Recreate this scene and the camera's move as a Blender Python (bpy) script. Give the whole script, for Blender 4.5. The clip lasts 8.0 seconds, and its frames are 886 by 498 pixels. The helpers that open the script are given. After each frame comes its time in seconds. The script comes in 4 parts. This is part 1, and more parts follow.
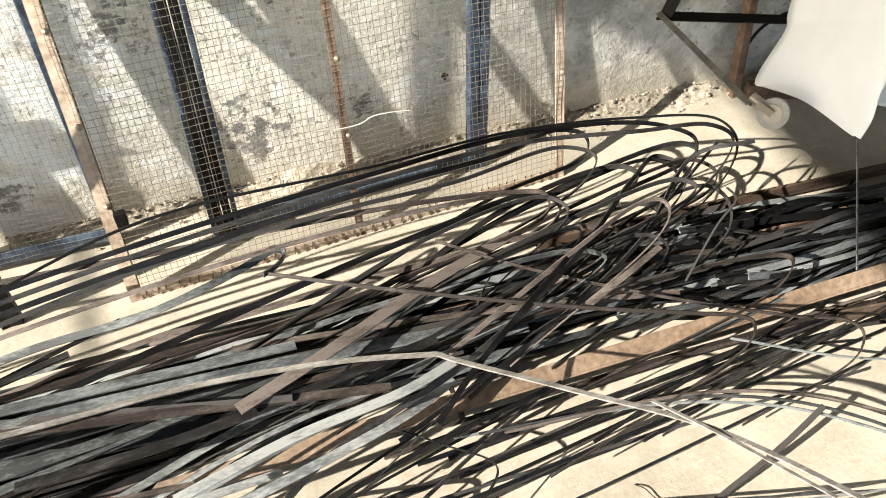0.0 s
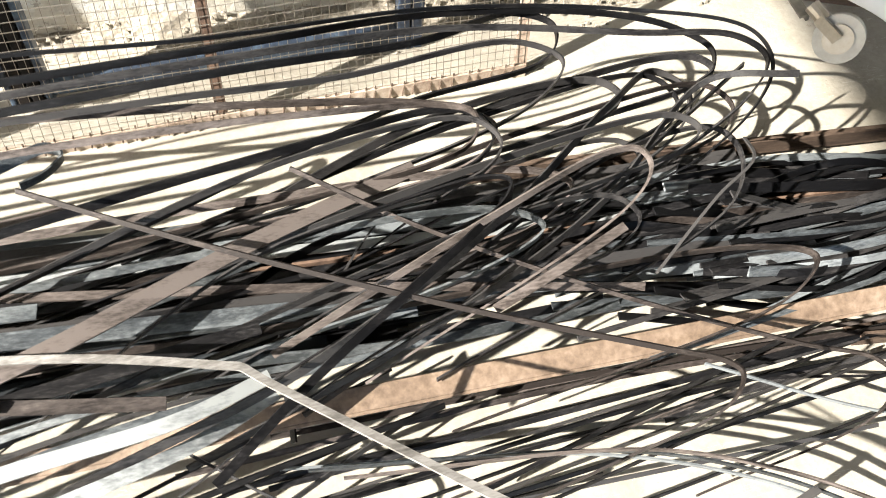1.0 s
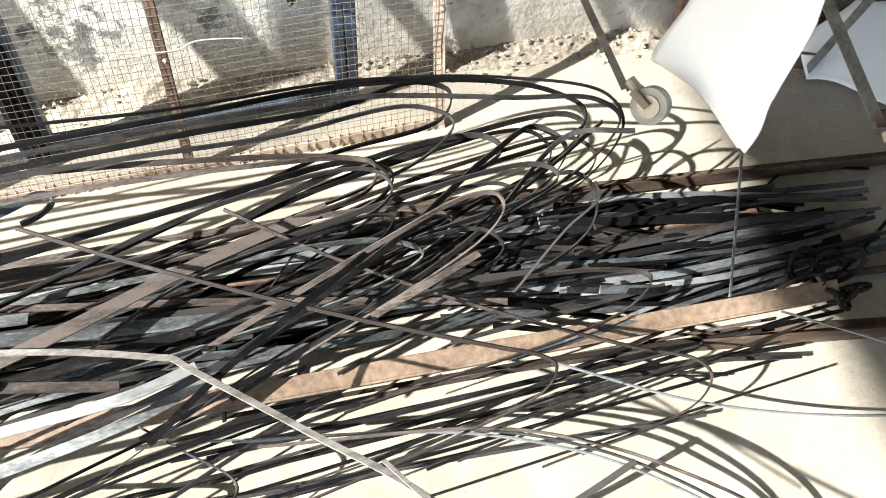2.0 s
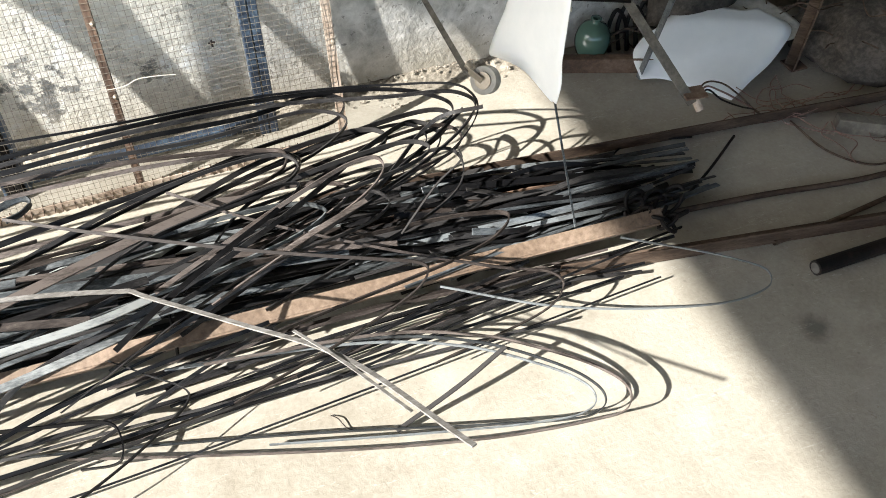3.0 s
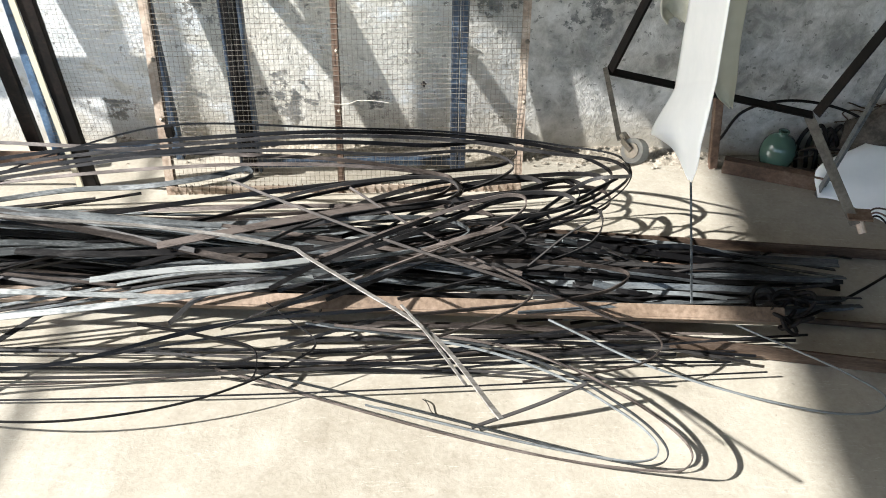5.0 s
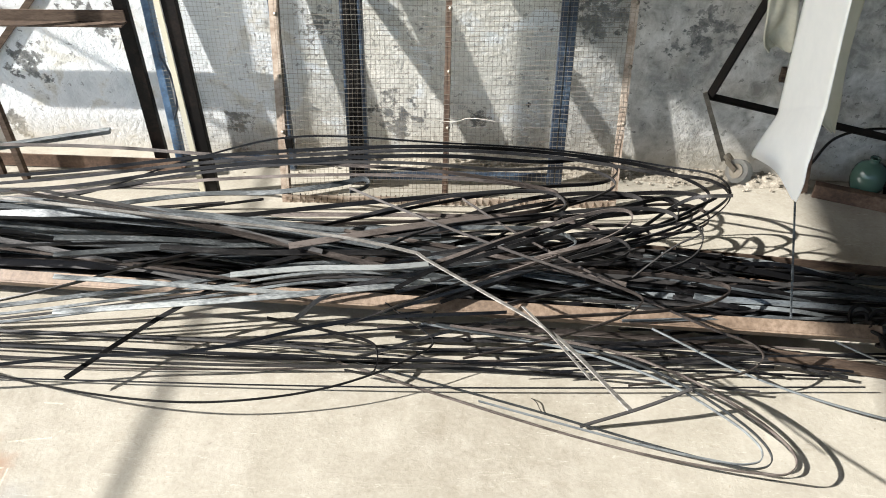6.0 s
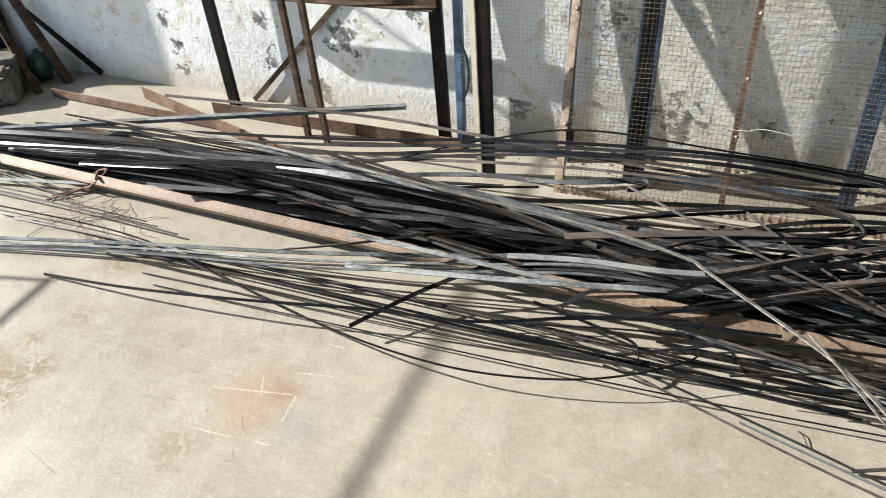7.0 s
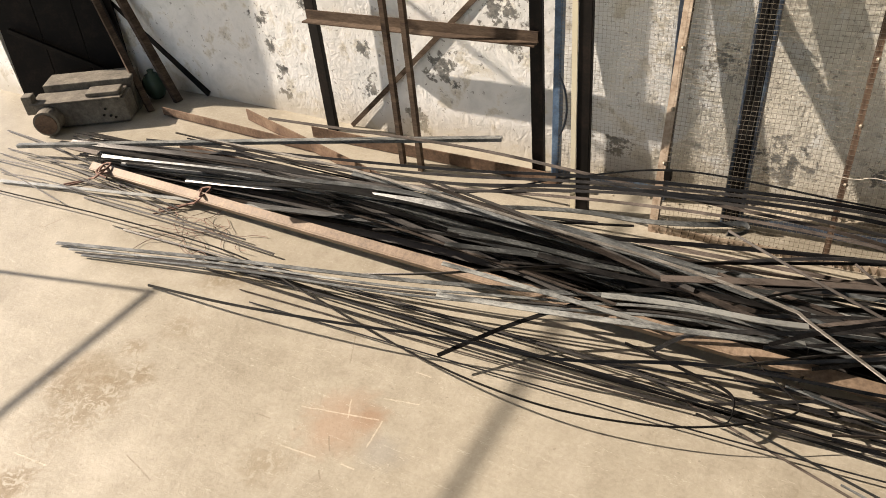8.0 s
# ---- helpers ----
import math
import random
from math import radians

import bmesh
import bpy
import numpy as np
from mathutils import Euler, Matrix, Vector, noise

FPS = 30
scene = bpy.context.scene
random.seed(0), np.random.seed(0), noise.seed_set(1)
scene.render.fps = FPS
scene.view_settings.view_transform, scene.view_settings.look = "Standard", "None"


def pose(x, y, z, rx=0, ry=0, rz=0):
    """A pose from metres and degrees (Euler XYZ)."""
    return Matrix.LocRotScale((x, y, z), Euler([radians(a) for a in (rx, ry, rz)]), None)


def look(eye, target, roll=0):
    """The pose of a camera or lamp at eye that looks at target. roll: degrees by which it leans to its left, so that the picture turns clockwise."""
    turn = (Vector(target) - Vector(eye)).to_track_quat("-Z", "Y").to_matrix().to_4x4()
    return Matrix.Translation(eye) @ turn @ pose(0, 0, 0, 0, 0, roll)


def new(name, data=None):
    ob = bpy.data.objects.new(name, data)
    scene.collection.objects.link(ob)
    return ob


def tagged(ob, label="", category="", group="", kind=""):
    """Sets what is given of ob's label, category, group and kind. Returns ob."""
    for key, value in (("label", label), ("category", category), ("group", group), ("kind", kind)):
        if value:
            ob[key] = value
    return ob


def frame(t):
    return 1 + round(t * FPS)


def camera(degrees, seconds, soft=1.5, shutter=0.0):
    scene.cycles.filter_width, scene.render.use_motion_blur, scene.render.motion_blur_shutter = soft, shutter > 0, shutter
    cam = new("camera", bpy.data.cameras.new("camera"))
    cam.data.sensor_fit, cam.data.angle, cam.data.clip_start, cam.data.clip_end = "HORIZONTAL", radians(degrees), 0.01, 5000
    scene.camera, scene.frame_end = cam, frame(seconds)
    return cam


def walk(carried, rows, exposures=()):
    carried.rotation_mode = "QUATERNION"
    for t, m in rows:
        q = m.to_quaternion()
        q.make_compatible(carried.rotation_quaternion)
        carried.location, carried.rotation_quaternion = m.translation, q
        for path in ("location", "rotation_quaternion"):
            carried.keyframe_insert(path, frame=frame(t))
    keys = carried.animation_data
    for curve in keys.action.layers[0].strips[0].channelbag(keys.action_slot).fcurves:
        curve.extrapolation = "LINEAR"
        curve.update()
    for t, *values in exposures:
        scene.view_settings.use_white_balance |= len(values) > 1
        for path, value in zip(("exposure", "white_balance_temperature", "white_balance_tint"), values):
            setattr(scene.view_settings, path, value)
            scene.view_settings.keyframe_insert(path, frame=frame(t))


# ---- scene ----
cam = camera(58.9, 8.0, 0.9, 0.15)
PATH = [
    (0, (0.282, 0.888, 1.351), (0.787, 2.162, -0.106), 1.3),
    (0.5, (0.428, 1.116, 1.213), (0.934, 2.262, -0.346), 4.0),
    (1, (0.609, 1.256, 1.057), (1.052, 2.232, -0.631), 11.1),
    (1.5, (0.678, 1.219, 1.119), (1.081, 2.115, -0.623), 12.7),
    (1.7, (0.757, 1.178, 1.233), (1.107, 2.127, -0.492), 8.4),
    (2.8, (0.762, 0.623, 1.382), (1.244, 1.855, -0.118), 3.5),
    (3, (0.772, 0.554, 1.418), (1.266, 1.8, -0.066), 2.1),
    (3.5, (0.839, 0.462, 1.455), (1.209, 1.775, -0.009), -0.8),
    (4, (0.999, 0.383, 1.417), (1.068, 1.774, -0.019), 1.7),
    (4.2, (1.02, 0.372, 1.422), (1.091, 1.776, -0.001), 3.3),
    (5.3, (0.888, 0.178, 1.51), (0.807, 1.715, 0.233), -0.9),
    (5.5, (0.849, 0.142, 1.535), (0.748, 1.687, 0.269), -1.3),
    (6, (0.779, 0.108, 1.52), (0.628, 1.647, 0.252), -0.4),
    (6.4, (0.736, 0.094, 1.543), (0.379, 1.588, 0.262), -2.8),
    (6.5, (0.707, 0.073, 1.534), (0.295, 1.563, 0.265), -3.1),
    (7, (0.654, 0.043, 1.552), (-0.033, 1.434, 0.289), -5.2),
    (7.5, (0.634, 0.034, 1.562), (-0.166, 1.394, 0.334), -4.9),
    (8, (0.61, 0.029, 1.576), (-0.263, 1.372, 0.379), -6.2),
]
walk(cam, [(t, look(eye, target, roll)) for t, eye, target, roll in PATH],
     [(0, 1.8, 7050, 10), (0.5, 1.98, 6750, 10), (1, 2.25, 6650, 10), (1.5, 2.22, 6550, 10), (3, 1.85, 6400, 10), (3.5, 1.85, 6350, 10), (4, 1.76, 6400, 10), (5.5, 1.7, 6250, 10), (6, 1.5, 6350, 10), (6.5, 1.27, 6400, 10), (7, 1.12, 6450, 10), (7.5, 0.98, 6500, 10), (8, 0.92, 8000, 16)])

# ---- light ----
SUN = Vector((0.67, 0.16, -0.41)).normalized()
world = bpy.data.worlds.new("sky")
scene.world = world
world.use_nodes = True
sky = world.node_tree.nodes.new("ShaderNodeTexSky")
sky.sky_type, sky.sun_disc = "NISHITA", False
sky.sun_elevation, sky.sun_rotation = radians(30.8), radians(256.6)
background = world.node_tree.nodes["Background"]
background.inputs["Strength"].default_value = 0.12
world.node_tree.links.new(sky.outputs["Color"], background.inputs["Color"])
sun = new("sun", bpy.data.lights.new("sun", "SUN"))
sun.data.energy, sun.data.angle, sun.data.color = 5.0, radians(0.6), (1.0, 0.96, 0.9)
sun.matrix_world = look((-6, -2, 6), Vector((-6, -2, 6)) + SUN)


# ---- materials ----
def material(name, colours, scale=6.0, rough=0.7, metal=0.0, bump=0.2, fine=60.0, spread=0.0, stretch=(1, 1, 1), spec=0.5):
    """A surface that varies at two scales between the colours given; spread: how far single things differ in value."""
    m = bpy.data.materials.new(name)
    m.use_nodes = True
    nodes, links = m.node_tree.nodes, m.node_tree.links
    bsdf = nodes["Principled BSDF"]
    tex = nodes.new("ShaderNodeTexCoord")
    mapping = nodes.new("ShaderNodeMapping")
    mapping.inputs["Scale"].default_value = stretch
    links.new(tex.outputs["Object"], mapping.inputs["Vector"])
    big, small = nodes.new("ShaderNodeTexNoise"), nodes.new("ShaderNodeTexNoise")
    for n, s, d in ((big, scale, 6.0), (small, fine, 4.0)):
        n.inputs["Scale"].default_value, n.inputs["Detail"].default_value, n.inputs["Roughness"].default_value = s, d, 0.65
        links.new(mapping.outputs["Vector"], n.inputs["Vector"])
    mix = nodes.new("ShaderNodeMath")
    mix.operation = "MULTIPLY_ADD"
    mix.inputs[1].default_value, mix.inputs[2].default_value = 0.45, 0.0
    links.new(small.outputs["Fac"], mix.inputs[0])
    add = nodes.new("ShaderNodeMath")
    add.operation = "MULTIPLY_ADD"
    add.inputs[1].default_value = 0.75
    links.new(big.outputs["Fac"], add.inputs[0])
    links.new(mix.outputs[0], add.inputs[2])
    value = add.outputs[0]
    if spread:
        info = nodes.new("ShaderNodeObjectInfo")
        ran = nodes.new("ShaderNodeMath")
        ran.operation = "MULTIPLY_ADD"
        ran.inputs[1].default_value, ran.inputs[2].default_value = spread, -spread / 2
        links.new(info.outputs["Random"], ran.inputs[0])
        tot = nodes.new("ShaderNodeMath")
        links.new(value, tot.inputs[0])
        links.new(ran.outputs[0], tot.inputs[1])
        value = tot.outputs[0]
    ramp = nodes.new("ShaderNodeValToRGB")
    els = ramp.color_ramp.elements
    while len(els) < len(colours):
        els.new(0.5)
    for i, (e, c) in enumerate(zip(els, colours)):
        e.position = 0.43 + 0.34 * i / max(1, len(colours) - 1)
        e.color = (*c, 1)
    links.new(value, ramp.inputs["Fac"])
    links.new(ramp.outputs["Color"], bsdf.inputs["Base Color"])
    bsdf.inputs["Metallic"].default_value = metal
    bsdf.inputs["Specular IOR Level"].default_value = spec
    r = nodes.new("ShaderNodeMapRange")
    r.inputs["To Min"].default_value, r.inputs["To Max"].default_value = max(0.05, rough - 0.12), min(1, rough + 0.12)
    links.new(small.outputs["Fac"], r.inputs["Value"])
    links.new(r.outputs["Result"], bsdf.inputs["Roughness"])
    if bump:
        b = nodes.new("ShaderNodeBump")
        b.inputs["Strength"].default_value, b.inputs["Distance"].default_value = bump, 0.004
        links.new(value, b.inputs["Height"])
        links.new(b.outputs["Normal"], bsdf.inputs["Normal"])
    return m


def ramp_of(nodes, links, value, stops):
    r = nodes.new("ShaderNodeValToRGB")
    els = r.color_ramp.elements
    while len(els) < len(stops):
        els.new(0.5)
    for e, (p, c) in zip(els, stops):
        e.position, e.color = p, (*c, 1)
    links.new(value, r.inputs["Fac"])
    return r.outputs["Color"]


def noise_of(nodes, links, vector, scale, detail=6.0, rough=0.6, distort=0.0):
    n = nodes.new("ShaderNodeTexNoise")
    for key, v in (("Scale", scale), ("Detail", detail), ("Roughness", rough), ("Distortion", distort)):
        n.inputs[key].default_value = v
    links.new(vector, n.inputs["Vector"])
    return n.outputs["Fac"]


def calc(nodes, links, op, a, b=None, c=None):
    n = nodes.new("ShaderNodeMath")
    n.operation = op
    for i, v in enumerate((a, b, c)):
        if v is None:
            continue
        if isinstance(v, (int, float)):
            n.inputs[i].default_value = v
        else:
            links.new(v, n.inputs[i])
    return n.outputs[0]


def mixed(nodes, links, fac, a, b):
    n = nodes.new("ShaderNodeMix")
    n.data_type = "RGBA"
    for key, v in ((0, fac), (6, a), (7, b)):
        if isinstance(v, tuple):
            n.inputs[key].default_value = (*v, 1)
        elif isinstance(v, (int, float)):
            n.inputs[key].default_value = v
        else:
            links.new(v, n.inputs[key])
    return n.outputs[2]


def blot(nodes, links, xyz, x, y, r, edge):
    """1 inside a ragged patch round (x, y), falling to 0."""
    d = nodes.new("ShaderNodeVectorMath")
    d.operation = "DISTANCE"
    links.new(xyz, d.inputs[0])
    d.inputs[1].default_value = (x, y, 0)
    s = calc(nodes, links, "MULTIPLY_ADD", edge, r * 1.6, d.outputs["Value"])
    m = nodes.new("ShaderNodeMapRange")
    m.inputs["From Min"].default_value, m.inputs["From Max"].default_value = r * 1.75, r * 1.1
    links.new(s, m.inputs["Value"])
    return m.outputs["Result"]


def floor_material():
    m = bpy.data.materials.new("screed")
    m.use_nodes = True
    nodes, links = m.node_tree.nodes, m.node_tree.links
    bsdf = nodes["Principled BSDF"]
    xyz = nodes.new("ShaderNodeTexCoord").outputs["Object"]
    big, mid, fine = (noise_of(nodes, links, xyz, s, 7, 0.6, 0.4) for s in (1.3, 13.0, 90.0))
    v = calc(nodes, links, "MULTIPLY_ADD", mid, 0.26, calc(nodes, links, "MULTIPLY_ADD", fine, 0.28, calc(nodes, links, "MULTIPLY", big, 0.48)))
    col = ramp_of(nodes, links, v, [(0.36, (0.243, 0.217, 0.172)), (0.5, (0.328, 0.302, 0.248)), (0.64, (0.405, 0.378, 0.317))])
    speck = calc(nodes, links, "GREATER_THAN", noise_of(nodes, links, xyz, 55.0, 2, 0.5), 0.73)
    col = mixed(nodes, links, calc(nodes, links, "MULTIPLY", speck, 0.55), col, (0.2, 0.175, 0.14))
    ragged = noise_of(nodes, links, xyz, 11.0, 8, 0.75, 0.6)
    for x, y, r, c, k in ((-0.42, 1.03, 0.14, (0.34, 0.235, 0.17), 0.6), (-0.36, 1.08, 0.06, (0.27, 0.16, 0.1), 0.5), (-0.27, 1.0, 0.08, (0.25, 0.25, 0.24), 0.45),
                          (-1.22, 0.86, 0.13, (0.2, 0.155, 0.09), 0.7), (1.96, 1.25, 0.045, (0.1, 0.095, 0.085), 0.8), (-1.0, 1.45, 0.1, (0.3, 0.25, 0.17), 0.5)):
        col = mixed(nodes, links, calc(nodes, links, "MULTIPLY", blot(nodes, links, xyz, x, y, r, ragged), k), col, c)
    # fine scratches of two directions
    for turn, scale in ((12, 3.2), (78, 2.6)):
        mp = nodes.new("ShaderNodeMapping")
        mp.inputs["Rotation"].default_value = (0, 0, radians(turn))
        mp.inputs["Scale"].default_value = (scale, scale * 11, 1)
        links.new(xyz, mp.inputs["Vector"])
        n = noise_of(nodes, links, mp.outputs["Vector"], 1.6, 3, 0.5)
        line = calc(nodes, links, "COMPARE", n, 0.62, 0.0026)
        col = mixed(nodes, links, calc(nodes, links, "MULTIPLY", line, 0.4), col, (0.62, 0.59, 0.52))
    # single scores, dark gouges and pale ones
    wob = calc(nodes, links, "MULTIPLY_ADD", noise_of(nodes, links, xyz, 30.0, 3, 0.6), 3.0, -1.5)

    def score(x0, y0, x1, y1, w):
        mp = nodes.new("ShaderNodeMapping")
        mp.vector_type = "TEXTURE"
        mp.inputs["Location"].default_value = ((x0 + x1) / 2, (y0 + y1) / 2, 0)
        mp.inputs["Rotation"].default_value = (0, 0, math.atan2(y1 - y0, x1 - x0))
        mp.inputs["Scale"].default_value = (math.hypot(x1 - x0, y1 - y0) / 2, w, 1)
        links.new(xyz, mp.inputs["Vector"])
        parts = nodes.new("ShaderNodeSeparateXYZ")
        links.new(mp.outputs["Vector"], parts.inputs[0])
        across = calc(nodes, links, "ABSOLUTE", calc(nodes, links, "ADD", parts.outputs["Y"], wob))
        inside = calc(nodes, links, "LESS_THAN", calc(nodes, links, "MAXIMUM", across, calc(nodes, links, "MULTIPLY", calc(nodes, links, "ABSOLUTE", parts.outputs["X"]), 1.0)), 1.0)
        return calc(nodes, links, "MULTIPLY", inside, calc(nodes, links, "MULTIPLY_ADD", fine, 1.4, -0.2))

    cut = None
    for marks, c, k in ((((-0.57, 1.32, -0.52, 1.22), (-0.42, 0.98, -0.39, 0.94), (-0.38, 0.88, -0.36, 0.86), (-0.64, 0.96, -0.6, 0.96), (-0.87, 0.7, -0.75, 0.67), (-1.99, 1.4, -2.01, 1.33)), (0.16, 0.125, 0.085), 0.85),
                        (((-0.55, 1.03, -0.33, 1.08), (-0.44, 1.11, -0.41, 1.05), (-0.32, 1.08, -0.31, 0.99), (-0.52, 0.9, -0.41, 0.91), (-0.36, 1.15, -0.26, 1.17), (-0.33, 1.27, -0.28, 1.27), (-1.16, 0.57, -1.04, 0.58), (-0.34, 0.92, -0.3, 0.92)), (0.66, 0.6, 0.5), 0.75)):
        for m4 in marks:
            line = score(*m4, 0.0021)
            cut = line if cut is None else calc(nodes, links, "MAXIMUM", cut, line)
            col = mixed(nodes, links, calc(nodes, links, "MULTIPLY", line, k), col, c)
    # scraped and crumbled places
    crumb = noise_of(nodes, links, xyz, 34.0, 8, 0.75, 1.2)
    broken = calc(nodes, links, "GREATER_THAN", crumb, 0.48)
    for x, y, r, k in ((-1.22, 0.83, 0.12, 1.0), (-1.1, 0.8, 0.13, 0.8), (-1.06, 0.92, 0.07, 0.8), (-1.17, 1.0, 0.05, 0.72), (-1.09, 1.13, 0.09, 0.42), (-1.14, 1.39, 0.12, 0.6), (-0.52, 0.84, 0.09, 0.48), (-1.08, 0.49, 0.09, 0.96), (-1.12, 0.69, 0.14, 0.36)):
        col = mixed(nodes, links, calc(nodes, links, "MULTIPLY", calc(nodes, links, "MULTIPLY", broken, blot(nodes, links, xyz, x, y, r, ragged)), k), col, (0.2, 0.155, 0.095))
    # soft pale scuffs all over, with small chips
    scuff = ramp_of(nodes, links, noise_of(nodes, links, xyz, 5.0, 9, 0.72, 0.3), [(0.5, (0, 0, 0)), (0.68, (1, 1, 1))])
    col = mixed(nodes, links, calc(nodes, links, "MULTIPLY", scuff, 0.3), col, (0.53, 0.5, 0.44))
    chip = calc(nodes, links, "GREATER_THAN", noise_of(nodes, links, xyz, 26.0, 5, 0.65, 1.0), 0.69)
    col = mixed(nodes, links, calc(nodes, links, "MULTIPLY", chip, 0.5), col, (0.25, 0.21, 0.155))
    links.new(col, bsdf.inputs["Base Color"])
    links.new(calc(nodes, links, "MULTIPLY_ADD", mid, 0.3, 0.32), bsdf.inputs["Roughness"])
    h = calc(nodes, links, "MULTIPLY_ADD", fine, 0.45, calc(nodes, links, "MULTIPLY_ADD", crumb, 0.5, calc(nodes, links, "MULTIPLY_ADD", chip, -0.5, calc(nodes, links, "MULTIPLY_ADD", cut, -0.8, mid))))
    b = nodes.new("ShaderNodeBump")
    b.inputs["Strength"].default_value, b.inputs["Distance"].default_value = 0.3, 0.006
    links.new(h, b.inputs["Height"])
    links.new(b.outputs["Normal"], bsdf.inputs["Normal"])
    return m


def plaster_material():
    """Whitewash over grey render, flaked off in patches and more worn towards the east, where shade is painted in too.
    """
    m = bpy.data.materials.new("old_whitewash")
    m.use_nodes = True
    nodes, links = m.node_tree.nodes, m.node_tree.links
    bsdf = nodes["Principled BSDF"]
    xyz = nodes.new("ShaderNodeTexCoord").outputs["Object"]
    sep = nodes.new("ShaderNodeSeparateXYZ")
    links.new(xyz, sep.inputs[0])
    big, mid, fine = noise_of(nodes, links, xyz, 2.2, 6, 0.6, 0.3), noise_of(nodes, links, xyz, 24.0, 9, 0.68, 0.5), noise_of(nodes, links, xyz, 85.0, 4, 0.6)
    soft = noise_of(nodes, links, xyz, 7.0, 8, 0.65, 0.4)
    spots = noise_of(nodes, links, xyz, 21.0, 10, 0.7, 0.25)

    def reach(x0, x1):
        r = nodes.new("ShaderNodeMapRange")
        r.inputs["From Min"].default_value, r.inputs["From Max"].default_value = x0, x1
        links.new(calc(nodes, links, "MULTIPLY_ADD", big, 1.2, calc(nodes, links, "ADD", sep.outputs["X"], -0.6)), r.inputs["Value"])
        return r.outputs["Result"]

    bare, shady = reach(-0.25, 0.35), reach(0.75, 1.25)
    paint = ramp_of(nodes, links, soft, [(0.32, (0.64, 0.67, 0.67)), (0.5, (0.8, 0.82, 0.82)), (0.66, (0.86, 0.87, 0.86))])
    grain = calc(nodes, links, "MULTIPLY_ADD", fine, 0.4, calc(nodes, links, "MULTIPLY", mid, 0.6))
    render = ramp_of(nodes, links, grain, [(0.36, (0.24, 0.232, 0.2)), (0.46, (0.54, 0.518, 0.445)), (0.62, (0.73, 0.71, 0.635))])
    scar = ramp_of(nodes, links, grain, [(0.36, (0.06, 0.065, 0.065)), (0.5, (0.17, 0.175, 0.17)), (0.64, (0.33, 0.325, 0.3))])
    shaded_grey = ramp_of(nodes, links, calc(nodes, links, "MULTIPLY_ADD", soft, 0.65, calc(nodes, links, "MULTIPLY", mid, 0.35)),
                      [(0.4, (0.19, 0.187, 0.17)), (0.5, (0.41, 0.405, 0.38)), (0.62, (0.66, 0.655, 0.63))])
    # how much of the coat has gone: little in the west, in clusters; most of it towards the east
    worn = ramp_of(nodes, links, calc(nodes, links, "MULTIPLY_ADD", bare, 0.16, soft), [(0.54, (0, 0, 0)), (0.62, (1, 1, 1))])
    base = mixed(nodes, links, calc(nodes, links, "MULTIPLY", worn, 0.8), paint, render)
    # the far east is greyed further: shade put into the wall's colour
    base = mixed(nodes, links, calc(nodes, links, "MULTIPLY", shady, 0.85), base, shaded_grey)
    # places where the coat has come off in clusters
    flat = nodes.new("ShaderNodeCombineXYZ")
    links.new(sep.outputs["X"], flat.inputs[0])
    links.new(sep.outputs["Z"], flat.inputs[1])
    near = None
    for x, z, r in ((-1.75, 0.43, 0.09), (-1.71, 0.31, 0.075), (-1.68, 0.2, 0.065), (-1.68, 0.1, 0.07), (-1.5, 0.53, 0.08), (-1.23, 0.37, 0.08), (-1.22, 0.2, 0.09), (-1.0, 0.09, 0.14), (-0.87, 0.32, 0.12),
                    (-0.6, 0.58, 0.15), (-0.55, 0.46, 0.08), (-0.16, 0.12, 0.09), (0.4, 0.16, 0.13), (0.68, 0.19, 0.1), (0.15, 0.5, 0.12), (1.02, 0.56, 0.2), (1.37, 0.5, 0.18)):
        d = nodes.new("ShaderNodeVectorMath")
        d.operation = "DISTANCE"
        links.new(flat.outputs[0], d.inputs[0])
        d.inputs[1].default_value = (x, z, 0)
        here = calc(nodes, links, "MAXIMUM", calc(nodes, links, "MULTIPLY_ADD", d.outputs["Value"], -1 / r, 1.0), 0.0)
        near = here if near is None else calc(nodes, links, "MAXIMUM", near, here)
    v = calc(nodes, links, "MULTIPLY_ADD", near, 0.16, calc(nodes, links, "MULTIPLY_ADD", spots, 0.72, calc(nodes, links, "MULTIPLY_ADD", mid, 0.1, calc(nodes, links, "MULTIPLY", big, 0.18))))
    flake = ramp_of(nodes, links, v, [(0.605, (0, 0, 0)), (0.612, (0.75, 0.75, 0.75)), (0.65, (1, 1, 1))])
    col = mixed(nodes, links, flake, base, scar)
    speck = calc(nodes, links, "GREATER_THAN", calc(nodes, links, "MULTIPLY_ADD", bare, 0.03, noise_of(nodes, links, xyz, 46.0, 3, 0.6)), 0.675)
    col = mixed(nodes, links, calc(nodes, links, "MULTIPLY", speck, 0.6), col, (0.13, 0.13, 0.12))
    # crumbled ochre foot of the wall
    foot = nodes.new("ShaderNodeMapRange")
    foot.inputs["From Min"].default_value, foot.inputs["From Max"].default_value = 0.16, 0.02
    links.new(calc(nodes, links, "MULTIPLY_ADD", big, 0.25, calc(nodes, links, "ADD", sep.outputs["Z"], -0.12)), foot.inputs["Value"])
    col = mixed(nodes, links, calc(nodes, links, "MULTIPLY", foot.outputs["Result"], 0.6), col, (0.42, 0.37, 0.28))
    links.new(col, bsdf.inputs["Base Color"])
    bsdf.inputs["Roughness"].default_value = 0.92
    h = calc(nodes, links, "ADD", calc(nodes, links, "MULTIPLY", flake, -0.5), calc(nodes, links, "MULTIPLY_ADD", fine, 0.5, mid))
    b = nodes.new("ShaderNodeBump")
